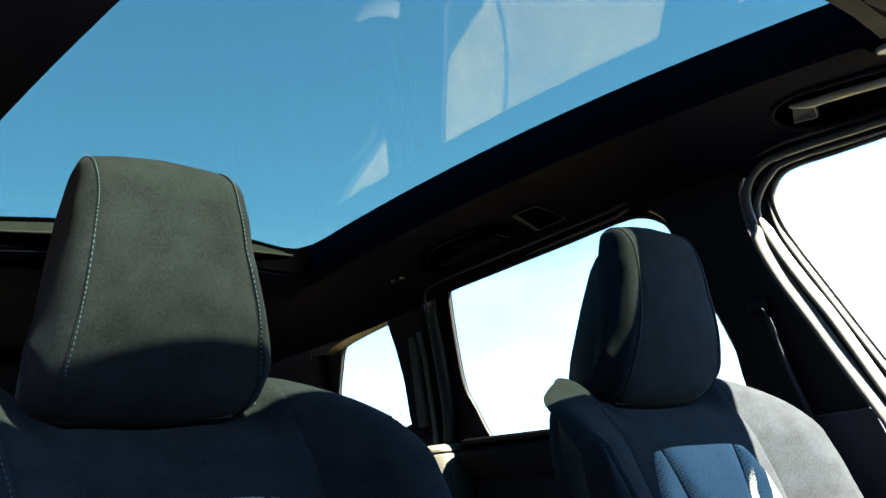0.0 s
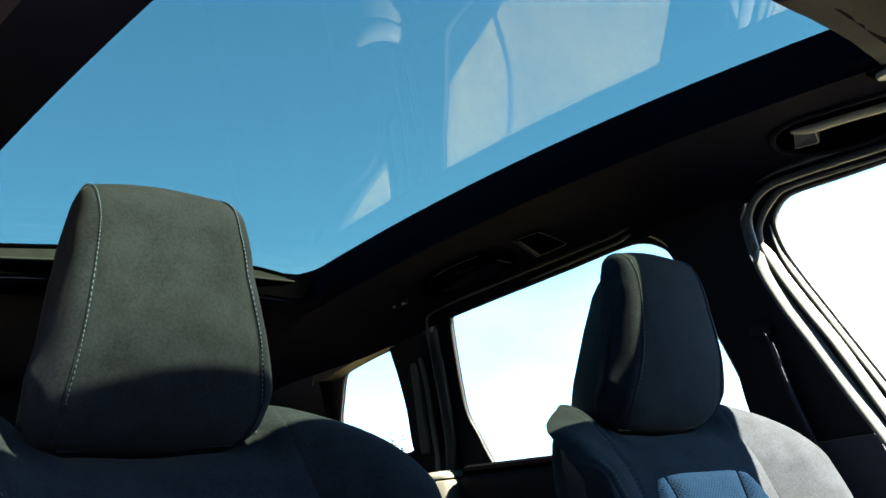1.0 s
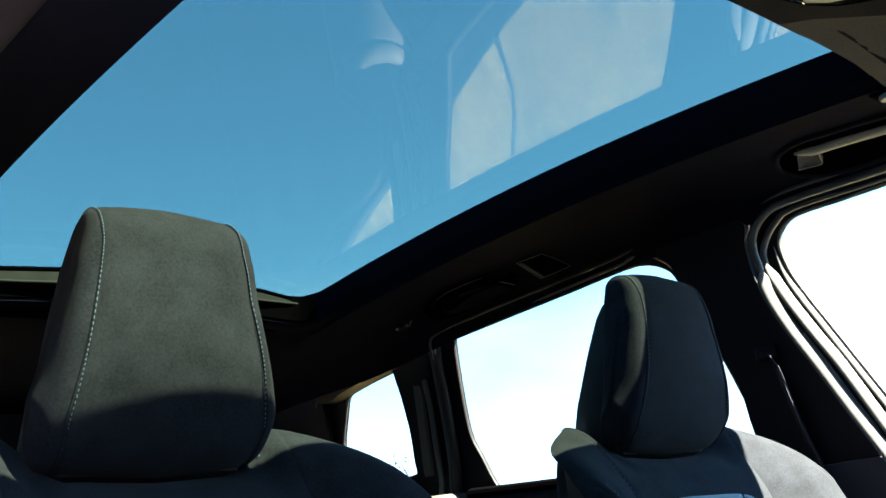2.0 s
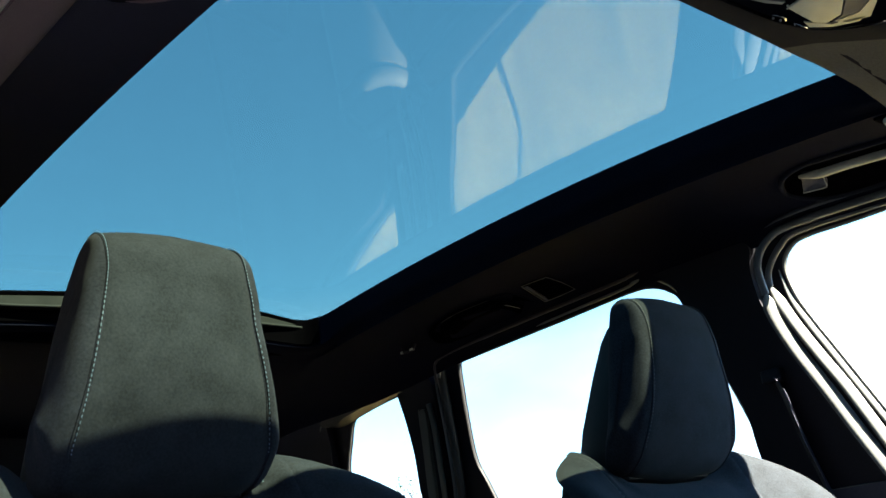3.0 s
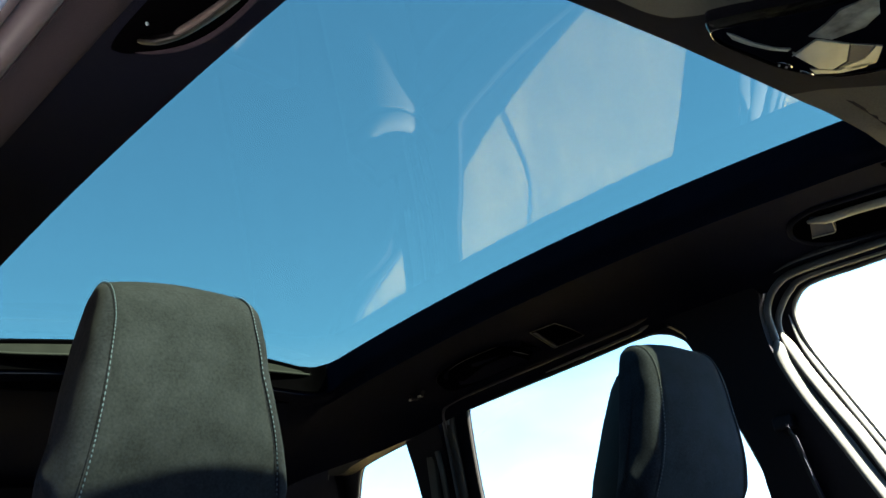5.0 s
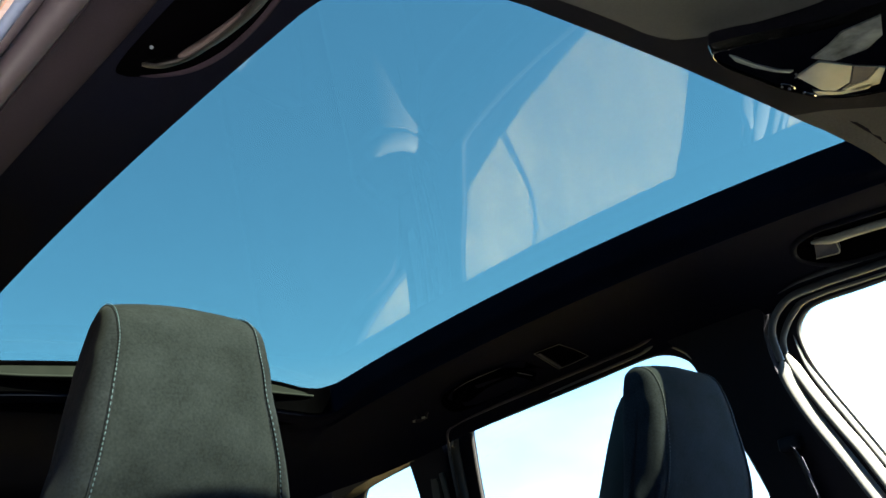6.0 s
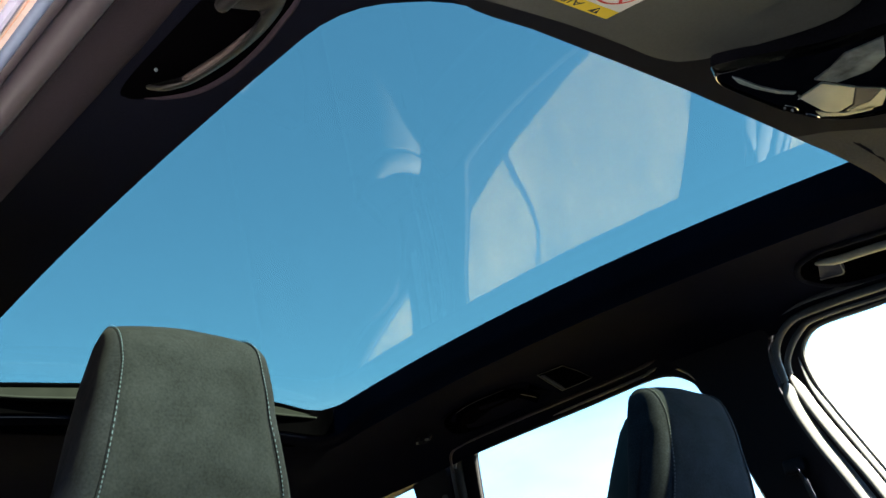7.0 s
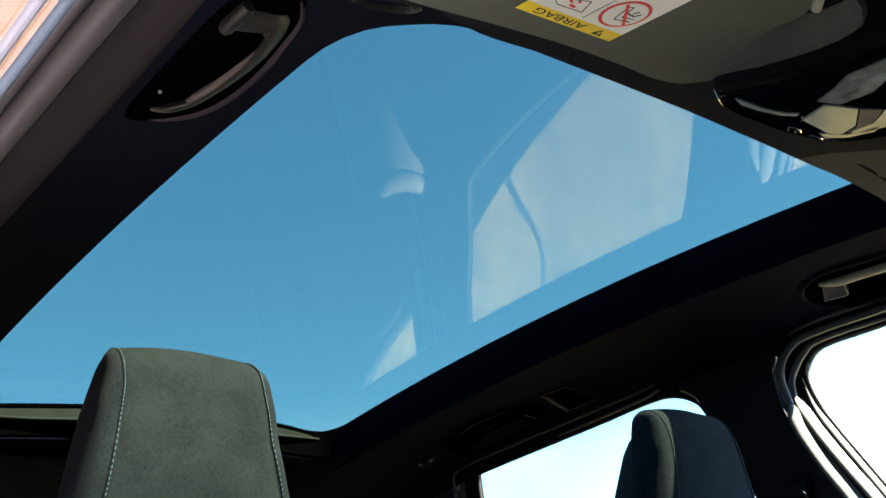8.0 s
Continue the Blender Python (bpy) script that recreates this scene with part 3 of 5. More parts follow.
strip("trim_15", [(0.150, 1.4560, 0.05), (0.170, 1.4545, 0.05), (0.20, 1.4525, 0.05), (0.362, 1.4490, 0.05), (0.544, 1.4447, 0.05), (0.640, 1.4405, 0.05), (0.680, 1.430, 0.05), (0.700, 1.40, 0.04)], lambda t: 0.0030 * min(1, 0.1 + t / 0.12), RUBBER_LIT, "soft cloth edge of the headliner over the rear window", 0.7)
strip("trim_4", REAR_SEAL, 0.010, RUBBER, "black weatherstrip round the rear doorway", 0.9)
strip("trim_5", [(y + (0.012 if y > 0.6 else -0.004), z + 0.005 * (z > 1.42), 0.018) for y, z, _ in REAR_SEAL], 0.0035, SEAL_LIT, "thin trim line beside the rear door seal", 0.9)


# pillar trims: raised mouldings on the inside
def moulding(name, outline, inn, mat, label, sign=1):
    lp = rounded(outline, 4)
    bm = plate(lp, [], lambda y, z, d: (sign * (side_x(z) - inn + d), y, z), inn + 0.002)
    return tagged(link(bm, name, mat), label, "trim", kind="structure")


B_PILLAR = [(-0.045, 1.435), (-0.034, 1.405), (-0.031, 1.356), (-0.046, 1.291), (-0.068, 1.225), (-0.097, 1.142), (-0.129, 1.072), (-0.10, 1.070), (-0.02, 1.071), (0.045, 1.072), (0.060, 1.11), (0.062, 1.15), (0.060, 1.21), (0.078, 1.287), (0.100, 1.38), (0.106, 1.42), (0.135, 1.452), (0.08, 1.462), (0.0, 1.46), (-0.03, 1.452)]
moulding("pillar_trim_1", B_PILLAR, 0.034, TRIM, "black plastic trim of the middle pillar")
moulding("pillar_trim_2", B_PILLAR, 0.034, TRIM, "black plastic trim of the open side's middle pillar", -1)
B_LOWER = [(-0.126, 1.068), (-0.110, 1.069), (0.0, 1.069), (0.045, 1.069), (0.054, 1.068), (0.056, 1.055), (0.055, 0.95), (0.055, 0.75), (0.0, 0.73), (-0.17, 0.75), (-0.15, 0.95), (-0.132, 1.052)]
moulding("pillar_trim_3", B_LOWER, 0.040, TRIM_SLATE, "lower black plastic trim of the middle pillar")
# pale thread along the joint paints the light it catches
strip("trim_19", [(-0.122, 1.0690, 0.035), (-0.06, 1.0700, 0.035), (0.0, 1.0702, 0.035), (0.045, 1.0700, 0.035)], 0.0010, SEAL_GREY, "joint line across the middle pillar trim, its gleam in the colour", 1.0)
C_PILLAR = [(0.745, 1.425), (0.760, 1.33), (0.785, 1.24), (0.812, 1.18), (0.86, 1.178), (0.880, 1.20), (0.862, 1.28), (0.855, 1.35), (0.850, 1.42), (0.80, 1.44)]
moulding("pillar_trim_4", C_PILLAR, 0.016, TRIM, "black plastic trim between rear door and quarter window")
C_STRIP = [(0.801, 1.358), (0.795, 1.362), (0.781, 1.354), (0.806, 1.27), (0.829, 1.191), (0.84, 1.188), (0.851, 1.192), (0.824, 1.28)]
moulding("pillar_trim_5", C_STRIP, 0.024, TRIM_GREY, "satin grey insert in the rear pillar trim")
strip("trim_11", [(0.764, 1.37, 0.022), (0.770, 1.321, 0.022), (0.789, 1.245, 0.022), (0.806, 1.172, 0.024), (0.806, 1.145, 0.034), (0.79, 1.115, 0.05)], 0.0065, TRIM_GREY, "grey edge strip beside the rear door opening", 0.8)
SIDE_CURVE = [(0.748, 0.700), (0.752, 0.668), (0.758, 0.648), (0.768, 0.634), (0.784, 0.620), (0.81, 0.608), (0.86, 0.602), (0.905, 0.600), (0.91, 0.66)]


def side_trim(name, levels, mat, label):
    """A panel that turns inwards from the rear doorway; levels are heights and insets."""
    rings = []
    for z, inset in levels:
        rings.append([(x + inset + 0.12 * (1.10 - z) * (x < 0.65), y + 0.5 * inset + (0.010 * (z - 1.12) / 0.05 if z > 1.12 else 0), z) for y, x in spline_pairs(SIDE_CURVE)])
    tagged(link(loft(rings), name, mat), label, "trim", kind="structure")


def spline_pairs(points):
    return [(p.x, p.y) for p in spline([(a, b, 0) for a, b in points], 4)]


side_trim("pillar_trim_10", [(1.1235, 0.004), (1.1245, 0.001), (1.128, 0.0), (1.134, 0.0012), (1.138, 0.004), (1.1395, 0.009), (1.128, 0.014)], TRIM_OLIVE, "olive grey cap of the side trim beside the rear bench")
D_UPPER = [(0.836, 1.410), (0.840, 1.424), (0.860, 1.431), (0.90, 1.430), (0.954, 1.4255), (1.055, 1.413), (1.110, 1.403), (1.118, 1.395), (1.105, 1.388), (1.075, 1.386), (1.050, 1.389), (1.029, 1.3945), (0.950, 1.4035), (0.870, 1.411)]
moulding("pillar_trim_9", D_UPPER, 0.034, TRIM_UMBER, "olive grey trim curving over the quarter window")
side_trim("pillar_trim_6", [(0.70, 0.0), (0.90, -0.006), (1.02, -0.004), (1.08, -0.001), (1.115, 0.0), (1.1195, 0.0012), (1.1205, 0.004)], TRIM_OLIVE, "olive grey side trim beside the rear bench")
C_REAR = [(0.91, 1.178), (1.1, 1.180), (1.3, 1.175), (1.33, 1.0), (1.30, 0.70), (1.0, 0.66), (0.92, 0.70), (0.915, 1.0)]
moulding("pillar_trim_8", C_REAR, 0.010, TRIM, "black luggage side trim below the quarter window")
for a, b in (((1.190, 1.4300), (1.262, 1.4105)), ((1.100, 1.405), (1.134, 1.3943))):
    strip("trim_16", [(a[0], a[1], 0.022), ((a[0] + b[0]) / 2, (a[1] + b[1]) / 2 + 0.001, 0.022), (b[0], b[1], 0.022), (b[0] + 0.006, b[1] - 0.008, 0.022)], 0.0012, TRIM_GREY, "thin raised seam on the rear roof pillar")
D_PILLAR = [(1.13, 1.415), (1.14, 1.30), (1.16, 1.22), (1.30, 1.20), (1.44, 1.22), (1.42, 1.35), (1.30, 1.42)]
moulding("pillar_trim_7", D_PILLAR, 0.018, TRIM, "black rear roof pillar trim")


# outer shoulder of the far rear door, swelling towards the rear wheel
rings = []
for k in range(15):
    y = lerp(0.10, 0.95, k / 14)
    out = table(y, [(0.10, 0.024), (0.30, 0.035), (0.48, 0.052), (0.66, 0.066), (0.95, 0.085)])
    z = table(y, [(0.10, 1.098), (0.40, 1.110), (0.67, 1.127), (0.95, 1.15)])
    x = side_x(z)
    rings.append([(x + 0.018, y, z), (x + out * 0.7, y, z + 0.001), (x + out, y, z - 0.006), (x + out + 0.03, y, z - 0.05), (x + out + 0.05, y, z - 0.2), (x + 0.05, y, z - 0.25)])
tagged(link(loft(rings), "door_skin", ROOF_PAINT), "dark painted shoulder of the far rear door", "door skin", kind="structure")


# door panels below the windows
def door_panel(name, y0, y1, z0, z1, sign, label):
    d = empty(name, sign * side_x(1.0), (y0 + y1) / 2, 0.8)
    inv = Matrix.Translation(-d.location)
    rings = []
    for k in range(9):
        y = lerp(y0, y1, k / 8)
        top = lerp(z0, z1, k / 8)
        prof = [(0.0, top), (-0.012, top + 0.006), (-0.035, top + 0.004), (-0.050, top - 0.012), (-0.048, top - 0.04), (-0.030, top - 0.07), (-0.050, top - 0.16), (-0.075, top - 0.24), (-0.055, top - 0.30), (-0.040, 0.45), (0.0, 0.42)]
        rings.append([(sign * (side_x(min(z, top)) + dx), y, z) for dx, z in prof])
    bm = loft(rings, True, True)
    bm.transform(inv)
    part("panel", bm, TRIM, d)
    bm = tube([(sign * (side_x(lerp(z0, z1, t)) - 0.028), lerp(y0 + 0.01, y1 - 0.01, t), lerp(z0, z1, t) + 0.004) for t in (i / 10 for i in range(11))], 0.012, 10, 1.6)
    bm.transform(inv)
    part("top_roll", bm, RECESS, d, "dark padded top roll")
    tagged(d, label, "door panel", kind="structure")


door_panel("door_1", 0.13, 0.735, 1.094, 1.128, 1, "black rear door panel with a padded top")
door_panel("door_2", -1.05, -0.20, 1.00, 1.035, 1, "black front door panel with a padded top")
door_panel("door_3", 0.13, 0.775, 1.108, 1.140, -1, "black rear door panel on the open side")

# floor, bulkhead, tailgate and windscreen close the cabin
floor = link(block((1.56, 2.86, 0.05), (0, 0.12, 0.30), 0.005), "floor", CARPET)
tagged(floor, "black carpeted cabin floor", "floor", kind="structure")
bm = loft([[(x, -1.28, 0.33), (x, -0.93, 0.60), (x, -0.88, 0.80), (x, -0.92, 0.90), (x, -1.05, 0.945), (x, -1.33, 0.96), (x, -1.36, 0.40)] for x in (-0.73, -0.4, 0, 0.4, 0.73)])
tagged(link(bm, "dashboard", TRIM), "black moulded dashboard under the windscreen", "dashboard", kind="structure")
windscreen = empty("window_4", 0, -0.9, 1.2)
bm = loft([[(-h, y, z), (0, y - 0.07, z + 0.01), (h, y, z), (h, y, z + 0.006), (0, y - 0.07, z + 0.016), (-h, y, z + 0.006)] for h, y, z in ((0.585, -0.640, 1.480), (0.64, -0.88, 1.265), (0.70, -1.30, 0.955))])
bm.transform(Matrix.Translation((0, 0.9, -1.2)))
part("pane", bm, SCREEN_GLASS, windscreen)
tagged(windscreen, "unseen windscreen, darkened to cut the light into the cabin", "windscreen", kind="structure")
tail = link(plate([(-0.90, 0.05), (0.90, 0.05), (0.80, 1.05), (0.66, 1.46), (-0.66, 1.46), (-0.80, 1.05)], [[(-0.44, 1.14), (0.44, 1.14), (0.40, 1.30), (-0.40, 1.30)]], lambda x, z, d: (x, 1.58 - 0.45 * max(z - 1.05, 0) + d, z), 0.05), "wall_rear", TRIM)
tagged(tail, "black trimmed tailgate with its window", "tailgate", kind="structure")

# unseen plain wall, added to keep light out of the open side
added_wall = link(block((0.2, 12.0, 2.35), (-2.3, 1.0, 1.175), 0.01), "wall_added", WALL_DARK)
tagged(added_wall, "unseen dark wall added to block light at the open side", "wall", kind="structure")


# ---- front seats ----
def mesh_cloth():
    """Blue sports mesh: rows of small dimples."""
    m = material("blue_mesh_cloth", (0.275, 0.305, 0.300), 0.8, grain=200, tint=0.1, stain=18, spec=0.25, sheen=0.3)
    nd, lk = m.node_tree.nodes, m.node_tree.links
    tc = nd.new("ShaderNodeTexCoord")
    sp = nd.new("ShaderNodeSeparateXYZ")
    lk.new(tc.outputs["Object"], sp.inputs[0])
    waves = []
    for axis, per in ((0, 0.0060), (2, 0.0054)):
        k = nd.new("ShaderNodeMath")
        k.operation = "MULTIPLY"
        k.inputs[1].default_value = 2 * math.pi / per
        lk.new(sp.outputs[axis], k.inputs[0])
        s = nd.new("ShaderNodeMath")
        s.operation = "SINE"
        lk.new(k.outputs[0], s.inputs[0])
        waves.append(s)
    v = nd.new("ShaderNodeMath")
    v.operation = "MULTIPLY"
    lk.new(waves[0].outputs[0], v.inputs[0])
    lk.new(waves[1].outputs[0], v.inputs[1])
    r = nd.new("ShaderNodeMapRange")
    r.inputs[1].default_value, r.inputs[2].default_value = 0.75, 0.15
    r.inputs[3].default_value = 0.32
    lk.new(v.outputs[0], r.inputs[0])
    b = nd["Principled BSDF"]
    old = b.inputs["Base Color"].links[0].from_socket
    mul = nd.new("ShaderNodeMixRGB")
    mul.blend_type = "MULTIPLY"
    mul.inputs[0].default_value = 0.75
    lk.new(old, mul.inputs[1])
    lk.new(r.outputs[0], mul.inputs[2])
    lk.new(mul.outputs[0], b.inputs["Base Color"])
    bp = nd.new("ShaderNodeBump")
    bp.inputs["Strength"].default_value, bp.inputs["Distance"].default_value = 0.8, 0.0015
    lk.new(r.outputs[0], bp.inputs["Height"])
    lk.new(bp.outputs[0], b.inputs["Normal"])
    return m


MESH = mesh_cloth()
SEAT_Z = 0.42          # height of the seat's base
SEAT_SPAN = 0.75       # between the seats' middles


def pillow_half(z, sign=-1):
    half = table(z, [(1.10, 0.094), (1.144, 0.098), (1.219, 0.082), (1.301, 0.065), (1.35, 0.060)])
    return half + ((0.0045 * min(max((z - 1.14) / 0.14, 0), 1) + 0.012 * min(max((z - 1.255) / 0.07, 0), 1)) if sign > 0 else 0)


PILLOW = [(0.034, 1.108), (0.004, 1.115), (-0.021, 1.140), (-0.036, 1.18), (-0.042, 1.22), (-0.0415, 1.27), (-0.036, 1.306), (-0.025, 1.330), (-0.006, 1.343), (0.012, 1.342), (0.022, 1.330), (0.024, 1.29), (0.026, 1.22), (0.032, 1.16), (0.042, 1.12), (0.043, 1.110)]


def add_headrest(seat, thread, text):
    at = Vector((0, 0, SEAT_Z))
    head = empty("headrest")
    head.parent = seat
    path = spline([(0, a, b) for a, b in PILLOW], 5, True)
    mid = Vector((0, sum(p.y for p in path) / len(path), 1.225))
    # band over front, top and back
    cols = [-1, -0.985, -0.94, -0.8, -0.6, -0.4, -0.2, 0, 0.2, 0.4, 0.6, 0.8, 0.94, 0.985, 1]
    rings = []
    for p in path:
        w = pillow_half(p.z)
        n = (p - mid).normalized()
        row = []
        for u in cols:
            lift = 0.006 * (1 - u * u) - 0.0035 * max(0, (abs(u) - 0.94) / 0.06) ** 2
            lift += 0.0016 * noise.noise(Vector((u * 2.1, p.y * 30, p.z * 22)))
            q = p + n * lift
            row.append((u * (w if u < 0 else pillow_half(p.z, 1)), q.y, q.z - SEAT_Z))
        rings.append(row)
    bm = bmesh.new()
    vs = [[bm.verts.new(q) for q in row] for row in rings]
    for a, b in zip(vs, vs[1:] + vs[:1]):
        for i in range(len(cols) - 1):
            bm.faces.new((a[i], a[i + 1], b[i + 1], b[i]))
    front = part("front_panel", bm, SUEDE, head, "charcoal suede front panel")
    # puffed sides
    for sign in (-1, 1):
        bm = bmesh.new()
        rows = []
        for shrink, out in ((0.0, -0.004), (0.005, 0.0), (0.03, 0.0050), (0.10, 0.0098), (0.22, 0.0128), (0.42, 0.0149), (0.65, 0.0165), (0.85, 0.0172)):
            row = []
            for p in path:
                c = Vector((0, 0, 1.225 + 0.062 * math.tanh((p.z - 1.225) / 0.07)))
                c.y = lerp(-0.006, 0.004, (1.29 - c.z) / 0.13)
                q = p.lerp(c, shrink)
                wob = 0.0012 * noise.noise(Vector((sign * 3, q.y * 40, q.z * 25)))
                slim = 1.15 - 0.75 * min(max((q.z - 1.29) / 0.05, 0), 1) if sign < 0 else 1
                row.append(bm.verts.new((sign * (pillow_half(p.z, sign) + out * slim + wob), q.y, q.z - SEAT_Z)))
            rows.append(row)
        n = len(path)
        for a, b in zip(rows, rows[1:]):
            for i in range(n):
                j = (i + 1) % n
                bm.faces.new((a[i], a[j], b[j], b[i]))
        bm.faces.new(rows[-1])
        part("side_panel", bm, SUEDE_SIDE, head, "darker suede side panel")
        # a row of stitches along the side of the seam
        bm = bmesh.new()
        dense = spline([(0, a, b) for a, b in PILLOW[2:10]], 40)
        run, last = 0.0, dense[0]
        begin = None
        for p in dense:
            run += (p - last).length
            last = p
            if begin is None and run > 0.0016:
                begin, run = p, 0.0
            elif begin is not None and run > 0.0014:
                c = Vector((0, -0.004, min(max(p.z, 1.16), 1.29)))
                seam = []
                for e in (begin, p):
                    q = e + (e - mid).normalized() * 0.0022
                    seam.append(Vector((sign * (pillow_half(e.z, sign) - 0.0012 - 0.0035 * max(0, (1.2 - e.z) / 0.09)), q.y, q.z - SEAT_Z)))
                tube([seam[0], seam[0].lerp(seam[1], 0.5) + Vector((sign * 0.0004, -0.0003, 0)), seam[1]], 0.00048, 5, bm=bm)
                begin, run = None, 0.0
        part("stitching", bm, thread, head, text)
        bm = tube([(sign * (pillow_half(p.z, sign) - 0.0005), p.y, p.z - SEAT_Z) for p in path], 0.0011, 6, closed=True)
        part("piping", bm, SUEDE_SIDE, head)
    # rear shell
    rings = []
    for z, f, b, s in ((1.100, 0.03, 0.085, 0.82), (1.106, 0.02, 0.100, 0.95), (1.13, 0.015, 0.106, 0.99), (1.18, 0.010, 0.094, 0.98), (1.25, 0.010, 0.070, 0.96), (1.295, 0.012, 0.050, 0.95), (1.312, 0.014, 0.038, 0.90), (1.320, 0.018, 0.030, 0.78)):
        w = (pillow_half(z) + 0.006) * s
        rings.append([(w * x, lerp(f, b, t), z - SEAT_Z) for x, t in ((-0.9, 0), (-1, 0.15), (-1, 0.6), (-0.93, 0.88), (-0.75, 1), (0, 1.06), (0.75, 1), (0.93, 0.88), (1, 0.6), (1, 0.15), (0.9, 0))])
    part("rear_shell", loft(rings), LEATHER, head, "black rear shell of the headrest")
    # posts in their sockets
    for x in (-0.052, 0.052):
        part("post", tube([(x, 0.045, 1.06 - SEAT_Z), (x, 0.045, 1.13 - SEAT_Z)], 0.006, 12), CHROME, head, "chrome post")
        part("socket", tube([(x, 0.042, 1.085 - SEAT_Z), (x, 0.044, 1.106 - SEAT_Z)], 0.014, 14), TRIM, head)
    return head


def back_top(x):
    """Height of the backrest; the side towards the tunnel is sloped differently."""
    if x > 0:
        return table(x, [(0.0, 1.098), (0.085, 1.102), (0.10, 1.118), (0.118, 1.144), (0.137, 1.151), (0.155, 1.148), (0.18, 1.140), (0.215, 1.124), (0.240, 1.107), (0.258, 1.082), (0.268, 1.035), (0.272, 0.96), (0.273, 0.90)])
    return table(-x, [(0.0, 1.098), (0.085, 1.104), (0.10, 1.130), (0.112, 1.148), (0.125, 1.153), (0.145, 1.146), (0.165, 1.136), (0.19, 1.122), (0.207, 1.110), (0.224, 1.092), (0.241, 1.062), (0.257, 1.012), (0.269, 0.95), (0.273, 0.90)])


def back_front(x, z):
    """Depth of the front of the backrest."""
    y = table(z, [(0.55, -0.165), (0.80, -0.105), (0.95, -0.062), (1.0, -0.048), (1.05, -0.030), (1.09, -0.006), (1.12, 0.014), (1.15, 0.036)] if x < 0 else [(0.55, -0.165), (0.80, -0.105), (0.95, -0.062), (1.0, -0.048), (1.05, -0.030), (1.10, -0.002), (1.15, 0.022)])
    a = abs(x)
    bolster = table(a, [(0.0, 0.0), (0.10, 0.002), (0.142, 0.006), (0.175, 0.030), (0.205, 0.050), (0.23, 0.058), (0.25, 0.055), (0.272, 0.04)])
    # hollow beside the headrest
    y += 0.018 * math.exp(-((a - 0.108) / 0.022) ** 2) * min(max((z - 1.07) / 0.035, 0), 1)
    bolster *= table(z, [(0.6, 1.2), (0.95, 1.0), (1.05, 0.78), (1.09, 0.35), (1.12, -0.1), (1.15, -0.4)] if x < 0 else [(0.6, 1.2), (0.95, 1.0), (1.05, 0.85), (1.10, 0.55), (1.15, 0.25)])
    return y - bolster + ((0.003 if x < 0 else 0.0008) * math.exp(-((a - 0.142) / 0.003) ** 2) + (0.002 * math.exp(-((a - 0.236) / 0.0025) ** 2) if x < 0 else 0))


def back_grid(xs, vs_, seat, name, label):
    bm = bmesh.new()
    front, back = [], []
    for v in vs_:
        fr, br = [], []
        for x in xs:
            top = back_top(x)
            z = lerp(0.50, top, v)
            d = min(top - z, max(0.273 - abs(x), 0.0) * 1.3)
            r = 0.030
            inset = r - math.sqrt(max(r * r - (r - min(d, r)) ** 2, 0))
            y = back_front(x, z) + inset + 0.0016 * noise.noise(Vector((x * 19, 5.1, z * 17)))
            base = table(z, [(0.5, -0.06), (1.0, 0.035), (1.15, 0.075)])
            fr.append(bm.verts.new((x, y, z - SEAT_Z)))
            xb = math.copysign(min(abs(x), 0.142) + max(abs(x) - 0.142, 0) * 0.55, x)
            br.append(bm.verts.new((xb, max(base - inset * 0.8, y + 0.002), z - SEAT_Z)))
        front.append(fr)
        back.append(br)
    for g, flip in ((front, False), (back, True)):
        for a, b in zip(g, g[1:]):
            for i in range(len(xs) - 1):
                q = (a[i], a[i + 1], b[i + 1], b[i])
                bm.faces.new(q[::-1] if flip else q)
    nx = len(xs) - 1
    for a, b in zip(range(len(vs_) - 1), range(1, len(vs_))):
        bm.faces.new((front[a][0], front[b][0], back[b][0], back[a][0]))
        bm.faces.new((front[a][nx], back[a][nx], back[b][nx], front[b][nx]))
    for i in range(nx):
        bm.faces.new((front[-1][i], front[-1][i + 1], back[-1][i + 1], back[-1][i]))
        bm.faces.new((front[0][i], back[0][i], back[0][i + 1], front[0][i + 1]))
    return part(name, bm, SUEDE, seat, label)


def add_stitches(bm, line, length, gap, radius):
    run, last, begin = 0.0, line[0], None
    for p in line:
        run += (p - last).length
        last = p
        if begin is None and run > gap:
            begin, run = p, 0.0
        elif begin is not None and run > length:
            tube([begin, (begin + p) / 2 + Vector((0, -0.0006, 0)), p], radius, 5, bm=bm)
            begin, run = None, 0.0


